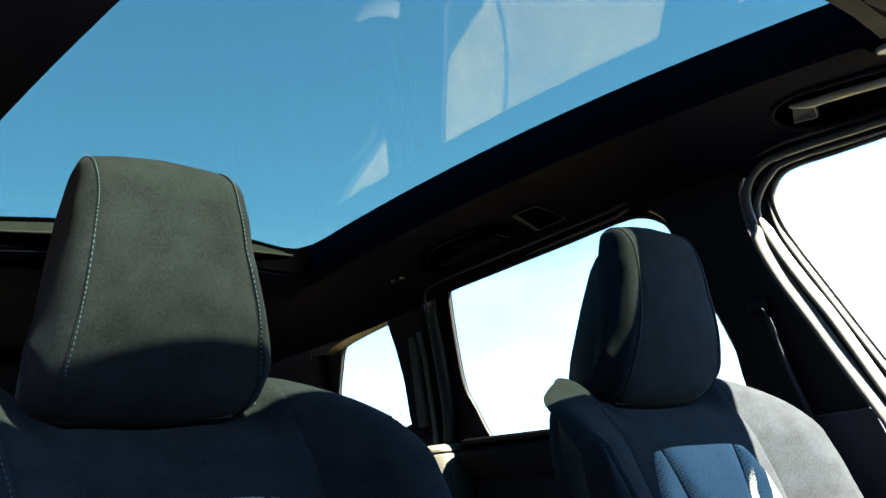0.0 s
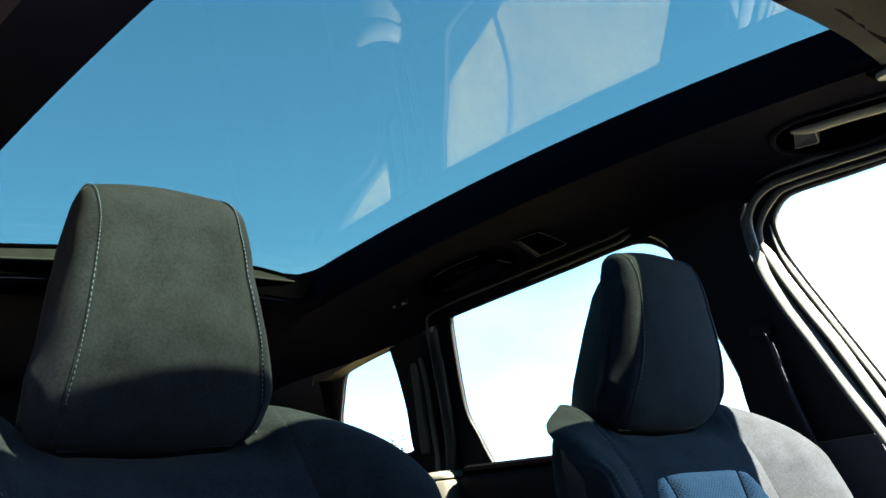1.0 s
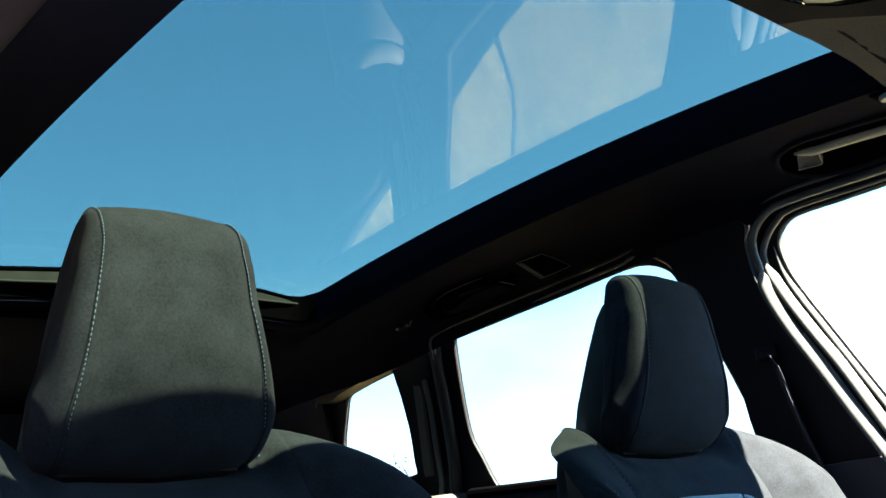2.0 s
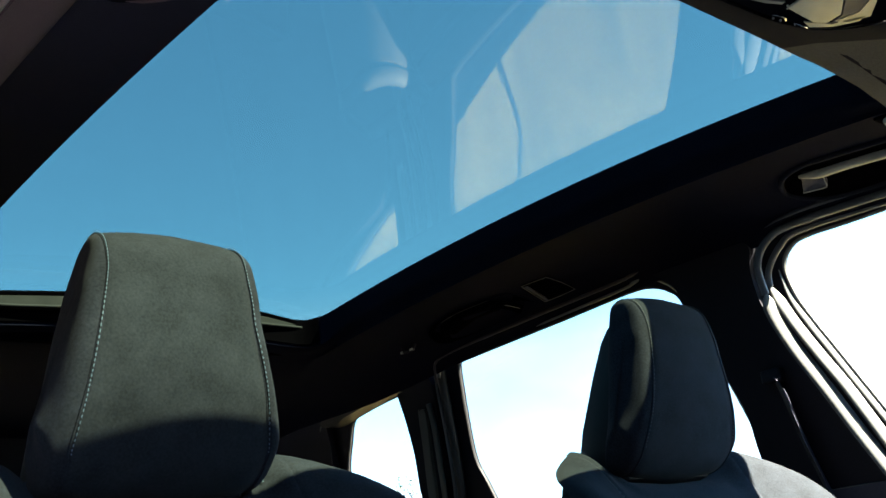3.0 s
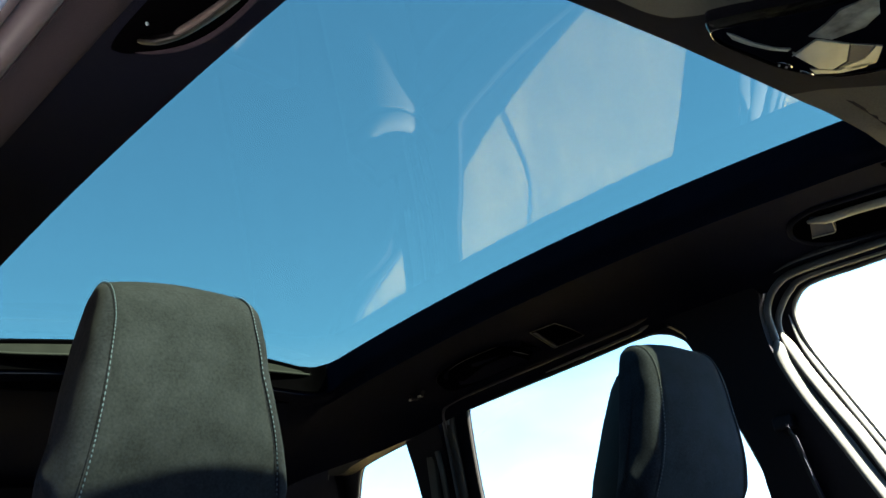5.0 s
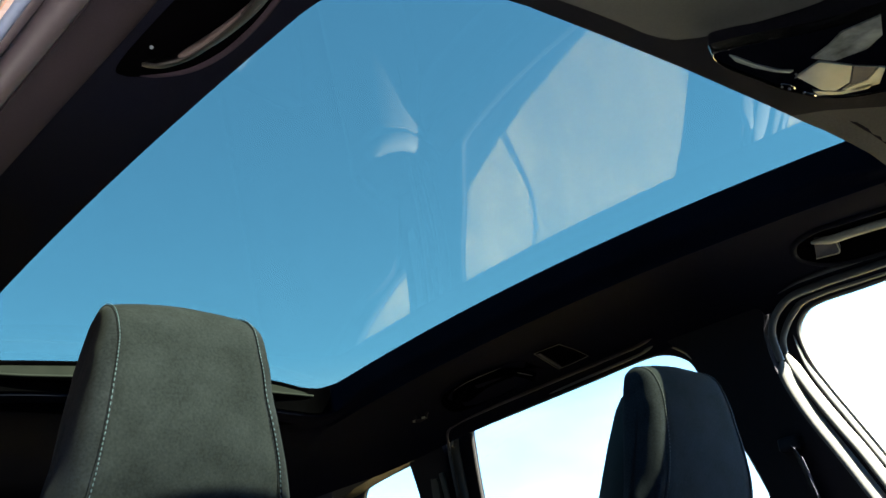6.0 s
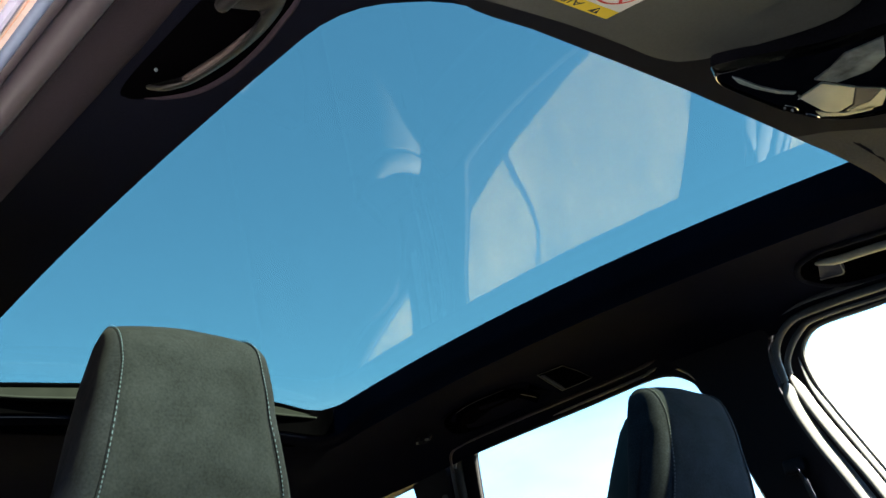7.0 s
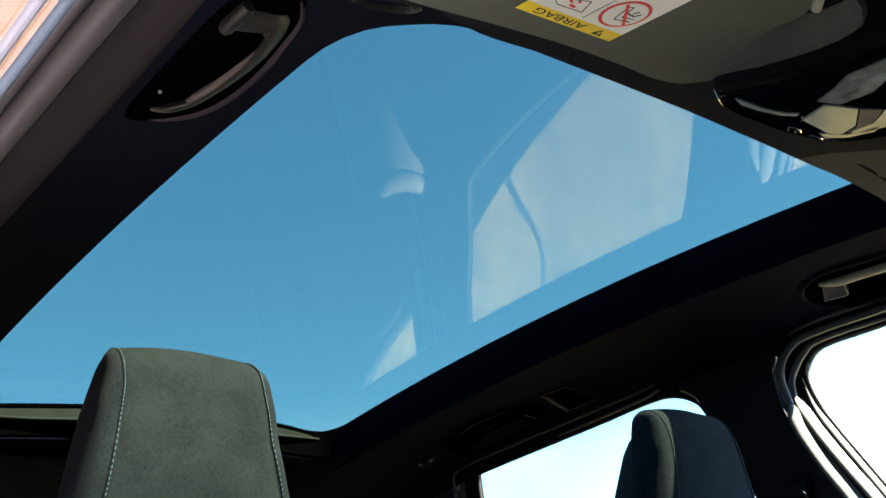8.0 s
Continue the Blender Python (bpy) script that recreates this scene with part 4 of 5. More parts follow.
def front_seat(x, crown, thread, text):
    seat = empty("front_seat", x, 0, SEAT_Z)
    levels = [0, 0.15, 0.3, 0.45, 0.55, 0.62, 0.68, 0.73, 0.77, 0.805, 0.835, 0.86, 0.88, 0.90, 0.915, 0.93, 0.943, 0.955, 0.966, 0.976, 0.985, 0.992, 0.9965, 0.999, 1.0]
    centre = [-0.142, -0.139, -0.135, -0.13, -0.122, -0.114, -0.105, -0.097, -0.09, -0.08, -0.06, -0.04, -0.02]
    centre = centre + [0.0] + [-x for x in reversed(centre)]
    left = [-0.273, -0.2727, -0.272, -0.2705, -0.268, -0.264, -0.259, -0.253, -0.247, -0.241, -0.2375, -0.236, -0.2345, -0.231, -0.225, -0.216, -0.207, -0.197, -0.187, -0.177, -0.167, -0.157, -0.150, -0.146, -0.142]
    back_grid(centre, levels, seat, "yoke", "charcoal suede shoulder panel")
    back_grid(left, levels, seat, "side_bolster", "charcoal suede side bolster")
    back_grid([-x for x in reversed(left)], levels, seat, "side_bolster", "charcoal suede side bolster")
    # blue mesh insert: middle and two wings
    def cloth(x0, x1, name, zt):
        bm = bmesh.new()
        rows = []
        us = [0, 0.03, 0.09, 0.2, 0.35, 0.5, 0.65, 0.8, 0.91, 0.97, 1]
        vs_ = [0, 0.2, 0.4, 0.55, 0.65, 0.74, 0.82, 0.88, 0.92, 0.95, 0.975, 0.99, 1]
        for v in vs_:
            row = []
            for u in us:
                zz = lerp(0.52, 1.05, v)
                x = lerp(x0(zz), x1(zz), u)
                z = lerp(0.52, zt(x), v)
                edge = min(min(u, 1 - u) * abs(x1(z) - x0(z)), (1 - v) * 0.5)
                puff = 0.011 * (1 - (1 - min(edge / 0.016, 1)) ** 2) - 0.003
                row.append(bm.verts.new((x, back_front(x, z) - puff, z - SEAT_Z)))
            rows.append(row)
        for a, b in zip(rows, rows[1:]):
            for i in range(len(us) - 1):
                bm.faces.new((a[i], a[i + 1], b[i + 1], b[i]))
        return part(name, bm, MESH, seat, "blue sports mesh panel")

    inner_line = lambda z: table(z, [(0.5, 0.035), (0.8, 0.046), (0.95, 0.062), (1.05, 0.080)])
    outer_line = lambda z: table(z, [(0.5, 0.136), (0.85, 0.140), (0.95, 0.136), (1.0, 0.126), (1.03, 0.112), (1.05, 0.098)])
    crest = lambda x: crown - 0.9 * max(abs(x) - 0.07, 0) ** 1.6 - 0.3 * x * x
    cloth(lambda z: -inner_line(z), inner_line, "insert_panel", crest)
    cloth(lambda z: -outer_line(z), lambda z: -inner_line(z) - 0.001, "insert_wing", crest)
    cloth(lambda z: inner_line(z) + 0.001, outer_line, "insert_wing", crest)
    # stitched lines on shoulders and bolsters
    for x0, x1, th in ((-0.1495, -0.1495, THREAD_DARK), (-0.2290, -0.2290, THREAD_DARK)):
        bm = bmesh.new()
        top = back_top(x0) - 0.02
        line = [Vector((x0, back_front(x0, z) - 0.0012, z - SEAT_Z)) for z in (lerp(top, 0.75, i / 400) for i in range(401))]
        add_stitches(bm, line, 0.0030, 0.0024, 0.00050)
        part("stitching", bm, th, seat, "grey seam stitching")
    bm = bmesh.new()
    line = [Vector((0.114, back_front(0.114, z) - 0.0012, z - SEAT_Z)) for z in (lerp(1.142, 1.116, i / 160) for i in range(161))]
    add_stitches(bm, line, 0.0024, 0.0018, 0.0006)
    part("stitching", bm, thread, seat, "pale stitching beside the headrest")
    add_headrest(seat, thread, text)
    # seat cushion
    rings = []
    for y, h, z1, z0 in ((-0.62, 0.20, 0.50, 0.44), (-0.60, 0.235, 0.545, 0.42), (-0.50, 0.25, 0.565, 0.42), (-0.30, 0.25, 0.55, 0.42), (-0.14, 0.245, 0.535, 0.42), (-0.05, 0.23, 0.52, 0.42)):
        rings.append([(x * h, y, z - SEAT_Z) for x, z in ((-1, z0), (-1.02, lerp(z0, z1, 0.6)), (-0.95, z1 + 0.03), (-0.8, z1 + 0.035), (-0.55, z1), (0, z1 - 0.008), (0.55, z1), (0.8, z1 + 0.035), (0.95, z1 + 0.03), (1.02, lerp(z0, z1, 0.6)), (1, z0))])
    part("cushion", loft(rings), LEATHER, seat, "black leatherette seat cushion")
    part("base", block((0.42, 0.46, 0.11), (0, -0.30, 0.375 - SEAT_Z), 0.01), TRIM, seat)
    tagged(seat, "charcoal suede front seat with blue mesh insert and stitched headrest", "car seat", "front seats")
    return seat


seat_near = front_seat(-SEAT_SPAN / 2, 1.031, THREAD, "pale blue contrast stitching")
seat_far = front_seat(SEAT_SPAN / 2, 1.045, THREAD_DARK, "dull grey contrast stitching")
# the far seat is set a little further in and forward
seat_far.location, seat_far.scale = (0.351, -0.018, 0.431), (0.98, 0.98, 0.98)

# rear bench behind the front seats
bench = empty("rear_seat", 0, 1.0, 0.42)
bm = loft([[(x, y - 1.0, z - 0.42) for y, z in ((0.86, 0.50), (0.93, 0.80), (0.99, 1.00), (1.02, 1.03), (1.07, 1.02), (1.08, 0.95), (1.02, 0.50))] for x in (-0.60, -0.59, -0.2, 0.2, 0.59, 0.60)])
part("backrest", bm, LEATHER, bench)
bm = loft([[(x, y - 1.0, z - 0.42) for y, z in ((0.40, 0.324), (0.38, 0.52), (0.42, 0.56), (0.85, 0.52), (0.90, 0.324))] for x in (-0.60, -0.59, -0.2, 0.2, 0.59, 0.60)])
part("cushion", bm, LEATHER, bench)
tagged(bench, "black leatherette rear bench seat", "rear seat")


# ---- roof fittings ----
def grab_handle(grip, rim, mat, radius, brackets, flat=0.62, edge_mat=None, rim_radius=0.005, rim_mat=HEADLINER, rim_part=0):
    """Grab handle folded up in its recess; a bracket is four corners on its face."""
    c = sum((Vector(p) for p in grip), Vector()) / len(grip)
    h = empty("grab_handle", c.x, c.y, c.z)
    inv = Matrix.Translation(-c)
    sign = 1 if c.x > 0 else -1
    bm = tube(spline(grip, 8), lambda t: radius * (1 + 0.2 * abs(2 * t - 1) ** 4) * (min(1, 0.25 + t / 0.28) if brackets else min(1, (1.06 - t) / 0.2) if rim_part else 1), 18, flat, up=(sign * 0.7, 0, 0.7))
    bm.transform(inv)
    part("grip", bm, mat, h, "smooth plastic grip")
    back = Vector((sign * 0.5, 0, 0.87)) * 0.012
    for corners in brackets:
        q = spline([Vector(a).lerp(Vector(b), f) for a, b in zip(corners, corners[1:] + corners[:1]) for f in (0.06, 0.5, 0.94)], 3, True)
        m = sum(q, Vector()) / len(q)
        bm = loft([[p + back for p in q], [p + back * 0.1 for p in q], [m + (p - m) * 0.96 for p in q], [m + (p - m) * 0.5 + back * 0.12 for p in q]])
        bm.transform(inv)
        bracket = part("bracket", bm, TRIM_SLATE, h, "dark plastic bracket")
        if edge_mat:
            line = [Vector(p) for p in corners[1:]]
            line = [line[0], line[0].lerp(line[1], 0.5), line[0].lerp(line[1], 0.88), line[1].lerp(line[2], 0.12), line[1].lerp(line[2], 0.5), line[2]]
            bm = tube(spline(line, 4), 0.0009, 8)
            bm.transform(inv)
            part("bracket_edge", bm, edge_mat, h, "thin pale edge of the bracket")
    loop = spline(rim, 6, True)
    mid = sum(loop, Vector()) / len(loop)
    deep = Vector((sign * 0.5, 0, 0.87))
    sink = (-0.0015, -0.003) if rim_part else (0.002, 0.003)
    bm = loft([loop, [p.lerp(mid, 0.25) + deep * sink[0] for p in loop], [p.lerp(mid, 0.9) + deep * sink[1] for p in loop]], True, False)
    bm.faces.new([v for v in bm.verts[-len(loop):]])
    bm.transform(inv)
    part("recess", bm, RECESS, h, "recess behind the grip, its shade painted near-black")
    # a rim_mat paler than the headliner paints a soft highlight on the rim
    bm = tube(spline(rim[:rim_part], 8), lambda t: rim_radius * (1.05 - (2 * t - 1) ** 4), 12, 0.6) if rim_part else tube(loop, rim_radius, 10, 0.8, closed=True)
    bm.transform(inv @ Matrix.Translation(deep * rim_radius * 0.4))
    part("recess_rim", bm, rim_mat, h, "soft cloth rim of the recess")
    return tagged(h, "moulded plastic grab handle folded up beside the roof", "grab handle", "grab handles")


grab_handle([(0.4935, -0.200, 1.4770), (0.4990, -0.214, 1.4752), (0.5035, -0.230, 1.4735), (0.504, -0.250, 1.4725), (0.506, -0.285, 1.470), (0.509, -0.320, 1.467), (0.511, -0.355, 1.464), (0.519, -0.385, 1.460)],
            [(0.532, -0.158, 1.473), (0.498, -0.172, 1.483), (0.482, -0.212, 1.486), (0.482, -0.255, 1.483), (0.489, -0.344, 1.476), (0.500, -0.415, 1.467), (0.540, -0.425, 1.452), (0.566, -0.30, 1.449), (0.560, -0.20, 1.456)], HANDLE_LIT, 0.0066,
            [[(0.492, -0.205, 1.478), (0.503, -0.230, 1.472), (0.5245, -0.222, 1.459), (0.520, -0.188, 1.462)]], 0.5, HANDLE_LIT, 0.005, HEADER_DARK)
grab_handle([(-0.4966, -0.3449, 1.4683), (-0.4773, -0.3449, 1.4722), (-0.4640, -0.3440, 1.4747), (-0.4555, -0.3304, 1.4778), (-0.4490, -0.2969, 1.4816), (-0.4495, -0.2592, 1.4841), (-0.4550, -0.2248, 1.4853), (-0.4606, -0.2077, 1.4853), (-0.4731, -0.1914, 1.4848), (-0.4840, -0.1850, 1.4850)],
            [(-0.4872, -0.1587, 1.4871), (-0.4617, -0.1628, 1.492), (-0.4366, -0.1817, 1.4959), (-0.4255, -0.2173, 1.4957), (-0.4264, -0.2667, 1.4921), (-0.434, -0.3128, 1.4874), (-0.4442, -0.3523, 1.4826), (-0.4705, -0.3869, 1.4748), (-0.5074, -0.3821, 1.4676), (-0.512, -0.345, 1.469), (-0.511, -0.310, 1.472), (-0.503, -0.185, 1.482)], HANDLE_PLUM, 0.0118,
            [], 0.36, None, 0.0060, GARNISH_LIT, 8)
bm = bmesh.new()
bmesh.ops.create_uvsphere(bm, u_segments=10, v_segments=6, radius=0.0016)
near_handle = [o for o in scene.objects if o.name.startswith("grab_handle") and o.location.x < 0][0]
bm.transform(Matrix.Translation(Vector((-0.4965, -0.227, 1.4735)) - near_handle.location))
part("screw_cap", bm, LENS, near_handle, "tiny pale screw cap")
bm = tube([(-0.5014, -0.3340, 1.4639), (-0.5012, -0.3375, 1.4637), (-0.5010, -0.3650, 1.4618), (-0.5010, -0.3685, 1.4620)], lambda t: 0.0056 if 0.1 < t < 0.9 else 0.0044, 16)
bm.transform(Matrix.Translation(-near_handle.location))
part("hinge_barrel", bm, HANDLE_PLUM, near_handle, "rounded hinge barrel at the end of the grip")
# ridge coloured brighter than the grip to give its gloss highlight
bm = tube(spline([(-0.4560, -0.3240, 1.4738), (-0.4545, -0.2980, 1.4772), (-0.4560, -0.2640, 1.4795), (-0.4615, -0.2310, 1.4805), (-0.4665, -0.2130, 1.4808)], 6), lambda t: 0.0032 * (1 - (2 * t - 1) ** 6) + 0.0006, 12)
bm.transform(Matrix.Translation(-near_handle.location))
part("grip_ridge", bm, RIDGE_HIGHLIGHT, near_handle, "raised inner ridge of the grip, its highlight in the colour")

# sun visor with its warning label
VISOR_Z = 1.487
visor = empty("sun_visor", -0.28, -0.50, VISOR_Z)
inv = Matrix.Translation(-visor.location)
lp = [(p.x, p.y) for p in spline([(-0.50, -0.400, 0), (-0.40, -0.408, 0), (-0.32, -0.419, 0), (-0.244, -0.428, 0), (-0.176, -0.431, 0), (-0.138, -0.431, 0), (-0.113, -0.435, 0), (-0.097, -0.444, 0), (-0.072, -0.483, 0), (-0.046, -0.528, 0), (-0.036, -0.556, 0), (-0.036, -0.574, 0), (-0.046, -0.588, 0), (-0.075, -0.597, 0), (-0.12, -0.605, 0), (-0.25, -0.605, 0), (-0.42, -0.595, 0), (-0.51, -0.56, 0), (-0.52, -0.47, 0)], 6, True)]
c0 = Vector((-0.28, -0.51))
rings = []
def ease(a, b, v):
    t = min(max((v - a) / (b - a), 0), 1)
    return t * t * (3 - 2 * t)


VISOR_END = [(0.435, -0.113), (0.444, -0.097), (0.483, -0.072), (0.528, -0.046), (0.556, -0.036), (0.580, -0.038), (0.60, -0.075)]


def visor_face(x, y, z):
    """Hollow for the pivot pin, steep on one side, a rolled end and a low fold running in."""
    if z < -0.006:
        u = x - table(-y, VISOR_END)
        z += 0.026 * ease(-0.068, -0.050, u) * (1 - ease(-0.046, -0.008, u)) * (1 - ease(-0.560, -0.508, y))
        z -= 0.0030 * math.exp(-((u + 0.0075) / 0.0045) ** 2) * ease(0.440, 0.462, -y)
        z -= 0.0030 * math.exp(-((y + 0.545 + 0.35 * (x + 0.13)) / 0.012) ** 2) * min(max((-0.10 - x) / 0.03, 0), 1) * min(max((x + 0.21) / 0.06, 0), 1)
    return VISOR_Z + z


for s, z in [(0.93, 0.012), (0.985, 0.009), (1.0, 0.002), (0.994, -0.003), (0.986, -0.0055), (0.975, -0.0072), (0.96, -0.0085)] + [(lerp(0.945, 0.1, k / 44), lerp(-0.0088, -0.010, k / 44)) for k in range(45)]:
    rings.append([(c0.x + (x - c0.x) * s, c0.y + (y - c0.y) * s, visor_face(c0.x + (x - c0.x) * s, c0.y + (y - c0.y) * s, z)) for x, y in lp])
bm = loft(rings)
bm.transform(inv)
part("panel", bm, VISOR_CLOTH, visor, "dark grey cloth-covered visor panel")
bm = tube([(-0.108, -0.574, VISOR_Z - 0.013), (-0.118, -0.583, VISOR_Z - 0.013), (-0.130, -0.594, VISOR_Z - 0.010)], 0.0045, 14)
bm.transform(inv)
part("pivot_pin", bm, HANDLE_LIT, visor, "grey plastic pivot pin")
tagged(visor, "dark grey sun visor folded up under the header", "sun visor")

# label: u runs along its rear edge towards the near side, v forward
LABEL_O, LABEL_U, LABEL_V = Vector((-0.221, -0.4545, 0)), Vector((-0.0985, 0.0060, 0)).normalized(), Vector((0.022, -0.0975, 0)).normalized()
label = empty("warning_label", -0.26, -0.48, VISOR_Z - 0.0098)


def on_label(u, v, d=0.0):
    p = LABEL_O + LABEL_U * u + LABEL_V * v
    return Vector((p.x, p.y, VISOR_Z - 0.0102 - d)) - label.location


def label_piece(name, points, mat, d, text=""):
    bm = bmesh.new()
    top = [bm.verts.new(on_label(u, v, d)) for u, v in points]
    low = [bm.verts.new(on_label(u, v, d + 0.0003)) for u, v in points]
    bm.faces.new(top)
    bm.faces.new(low[::-1])
    for i in range(len(points)):
        j = (i + 1) % len(points)
        bm.faces.new((top[i], low[i], low[j], top[j]))
    return link(bm, name, mat, label, text, smooth=False)


def ring_points(cu, cv, r, n=40):
    return [(cu + r * math.cos(2 * math.pi * i / n), cv + r * math.sin(2 * math.pi * i / n)) for i in range(n)]


def box_points(u0, v0, u1, v1):
    return [(u0, v0), (u1, v0), (u1, v1), (u0, v1)]


def stroke(u0, v0, u1, v1, w):
    a, b = Vector((u0, v0)), Vector((u1, v1))
    n = (b - a).normalized()
    n = Vector((-n.y, n.x)) * w / 2
    return [tuple(q) for q in (a + n, b + n, b - n, a - n)]


label_piece("card", box_points(0, 0.012, 0.099, 0.078), LABEL_WHITE, 0.0, "white printed card")
label_piece("band", box_points(0, 0, 0.099, 0.0118), LABEL_YELLOW, 0.0, "yellow warning band")
label_piece("prohibition_sign", ring_points(0.0245, 0.0345, 0.0188), LABEL_RED, 0.0004, "red ring with a slash")
label_piece("sign_field", ring_points(0.0245, 0.0345, 0.0162), LABEL_WHITE, 0.0008)
for k, (u0, v0, u1, v1, w) in enumerate(((0.013, 0.029, 0.027, 0.026, 0.0007), (0.027, 0.026, 0.032, 0.043, 0.0007), (0.032, 0.043, 0.028, 0.045, 0.0007), (0.028, 0.045, 0.024, 0.031, 0.0007), (0.024, 0.031, 0.013, 0.033, 0.0007), (0.017, 0.036, 0.026, 0.037, 0.0014), (0.017, 0.036, 0.015, 0.041, 0.0010), (0.021, 0.038, 0.019, 0.043, 0.0010))):
    label_piece("seat_drawing", stroke(u0, v0, u1, v1, w), LABEL_BLACK, 0.0012)
label_piece("slash", stroke(0.0130, 0.0230, 0.0360, 0.0460, 0.0024), LABEL_RED, 0.0016)
for u0, v0, u1, v1, w, m in ((0.047, 0.015, 0.047, 0.075, 0.0004, LABEL_BLACK), (0.054, 0.020, 0.078, 0.019, 0.0006, LABEL_BLACK), (0.078, 0.019, 0.086, 0.024, 0.0006, LABEL_BLACK), (0.086, 0.024, 0.094, 0.017, 0.0006, LABEL_BLACK), (0.054, 0.020, 0.060, 0.034, 0.0006, LABEL_BLACK), (0.060, 0.034, 0.072, 0.030, 0.0006, LABEL_BLACK), (0.072, 0.030, 0.088, 0.038, 0.0006, LABEL_BLACK), (0.088, 0.038, 0.094, 0.030, 0.0006, LABEL_BLACK), (0.064, 0.0225, 0.070, 0.0235, 0.0026, LABEL_RED), (0.071, 0.026, 0.076, 0.029, 0.0020, LABEL_RED), (0.066, 0.028, 0.068, 0.031, 0.0020, LABEL_RED)):
    label_piece("drawing", stroke(u0, v0, u1, v1, w), m, 0.0004)
label_piece("warning_triangle", [(0.0135, 0.0022), (0.0235, 0.0022), (0.0185, 0.0100)], LABEL_BLACK, 0.0004, "black warning triangle")
label_piece("warning_mark", stroke(0.0185, 0.0036, 0.0185, 0.0078, 0.0011), LABEL_YELLOW, 0.0008)
curve = bpy.data.curves.new("lettering", "FONT")
curve.body, curve.size, curve.extrude = "AIRBAG", 0.0092, 0.0001
curve.align_x, curve.align_y = "LEFT", "BOTTOM_BASELINE"
lettering = new("lettering", curve)
bpy.context.view_layer.update()
me = bpy.data.meshes.new_from_object(lettering.evaluated_get(bpy.context.evaluated_depsgraph_get()))
bpy.data.objects.remove(lettering)
for v in me.vertices:
    v.co = on_label(0.034 + v.co.x * 1.62, 0.0092 - v.co.y * 1.08, 0.0004 + v.co.z)
me.materials.clear()
me.materials.append(LABEL_BLACK)
lettering = new("lettering", me)
lettering.parent = label
tagged(label, "white and yellow airbag warning label stuck on the visor", "warning label")

# overhead console
console = empty("overhead_console", 0.04, -0.50, 1.47)
inv = Matrix.Translation(-console.location)
CONSOLE_Z = 1.4575
lp = [(p.x, p.y) for p in spline([(-0.097, -0.462, 0), (-0.087, -0.456, 0), (-0.075, -0.454, 0), (-0.057, -0.453, 0), (-0.032, -0.4535, 0), (0.024, -0.456, 0), (0.085, -0.470, 0), (0.123, -0.501, 0), (0.138, -0.54, 0), (0.12, -0.60, 0), (0.05, -0.625, 0), (0.0, -0.615, 0), (-0.017, -0.579, 0), (-0.042, -0.535, 0), (-0.075, -0.496, 0), (-0.092, -0.473, 0)], 6, True)]
c0 = Vector((0.025, -0.52))


def console_ring(s, z):
    return [(c0.x + (x - c0.x) * s, c0.y + (y - c0.y) * s, CONSOLE_Z + z) for x, y in lp]


def console_part(name, bm, mat, text=""):
    bm.transform(inv)
    return part(name, bm, mat, console, text)


console_part("surround", loft([console_ring(0.95, 0.045), console_ring(0.97, 0.022), console_ring(0.990, 0.0082), console_ring(0.988, 0.0070)], True, False), HEADER_DARK, "black moulded surround")
console_part("bezel", loft([console_ring(*a) for a in ((0.990, 0.0080), (0.9885, 0.0070), (0.976, -0.0006), (0.972, -0.0015), (0.966, -0.0012), (0.960, 0.0005), (0.955, 0.004))], True, False), POLISHED, "polished black bezel")
console_part("housing", loft([console_ring(0.966, 0.005), console_ring(0.955, 0.0018)], True, True), GLOSS_BLACK, "piano black console housing")


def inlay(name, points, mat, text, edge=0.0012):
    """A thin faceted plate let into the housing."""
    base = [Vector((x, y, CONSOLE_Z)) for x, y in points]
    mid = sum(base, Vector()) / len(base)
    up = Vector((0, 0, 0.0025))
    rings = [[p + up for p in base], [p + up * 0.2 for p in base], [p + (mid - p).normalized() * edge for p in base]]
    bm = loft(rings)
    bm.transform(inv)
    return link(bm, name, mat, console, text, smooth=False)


inlay("lamp_lens", [(0.016, -0.4764), (0.0105, -0.5034), (0.0472, -0.5158), (0.076, -0.4962), (0.078, -0.4794), (0.0637, -0.4737)], LENS, "clear faceted reading lamp lens")
inlay("lamp_rim", [(0.099, -0.510), (0.105, -0.500), (0.091, -0.480), (0.068, -0.4665), (0.055, -0.4695), (0.0835, -0.4815), (0.096, -0.503)], LENS, "pale rim of the reading lamp", 0.0006)
# dark plate colours in the shaded facet of the lens
inlay("lamp_lens", [(0.0487, -0.5162), (0.0726, -0.5272), (0.0874, -0.5084), (0.0796, -0.4845), (0.0776, -0.4961)], TRIM_SLATE, "reading lamp facet with its shade in the colour")
inlay("touch_panel", [(-0.001, -0.503), (-0.006, -0.523), (-0.016, -0.542), (-0.009, -0.575), (0.023, -0.559), (0.033, -0.539), (0.024, -0.511)], PANEL_SHEEN, "touch panel with its grey reflection painted in")
inlay("accent", [(-0.076, -0.468), (-0.067, -0.4695), (-0.039, -0.4705), (-0.011, -0.4755), (0.003, -0.482), (0.004, -0.478), (-0.012, -0.4715), (-0.039, -0.466), (-0.063, -0.4645)], LENS, "cream accent strip", 0.0004)
inlay("lamp_lens", [(0.0884, -0.5089), (0.0745, -0.5275), (0.0818, -0.5300), (0.1068, -0.5101), (0.095, -0.4912), (0.0815, -0.4850)], LENS, "cream side facet of the reading lamp")
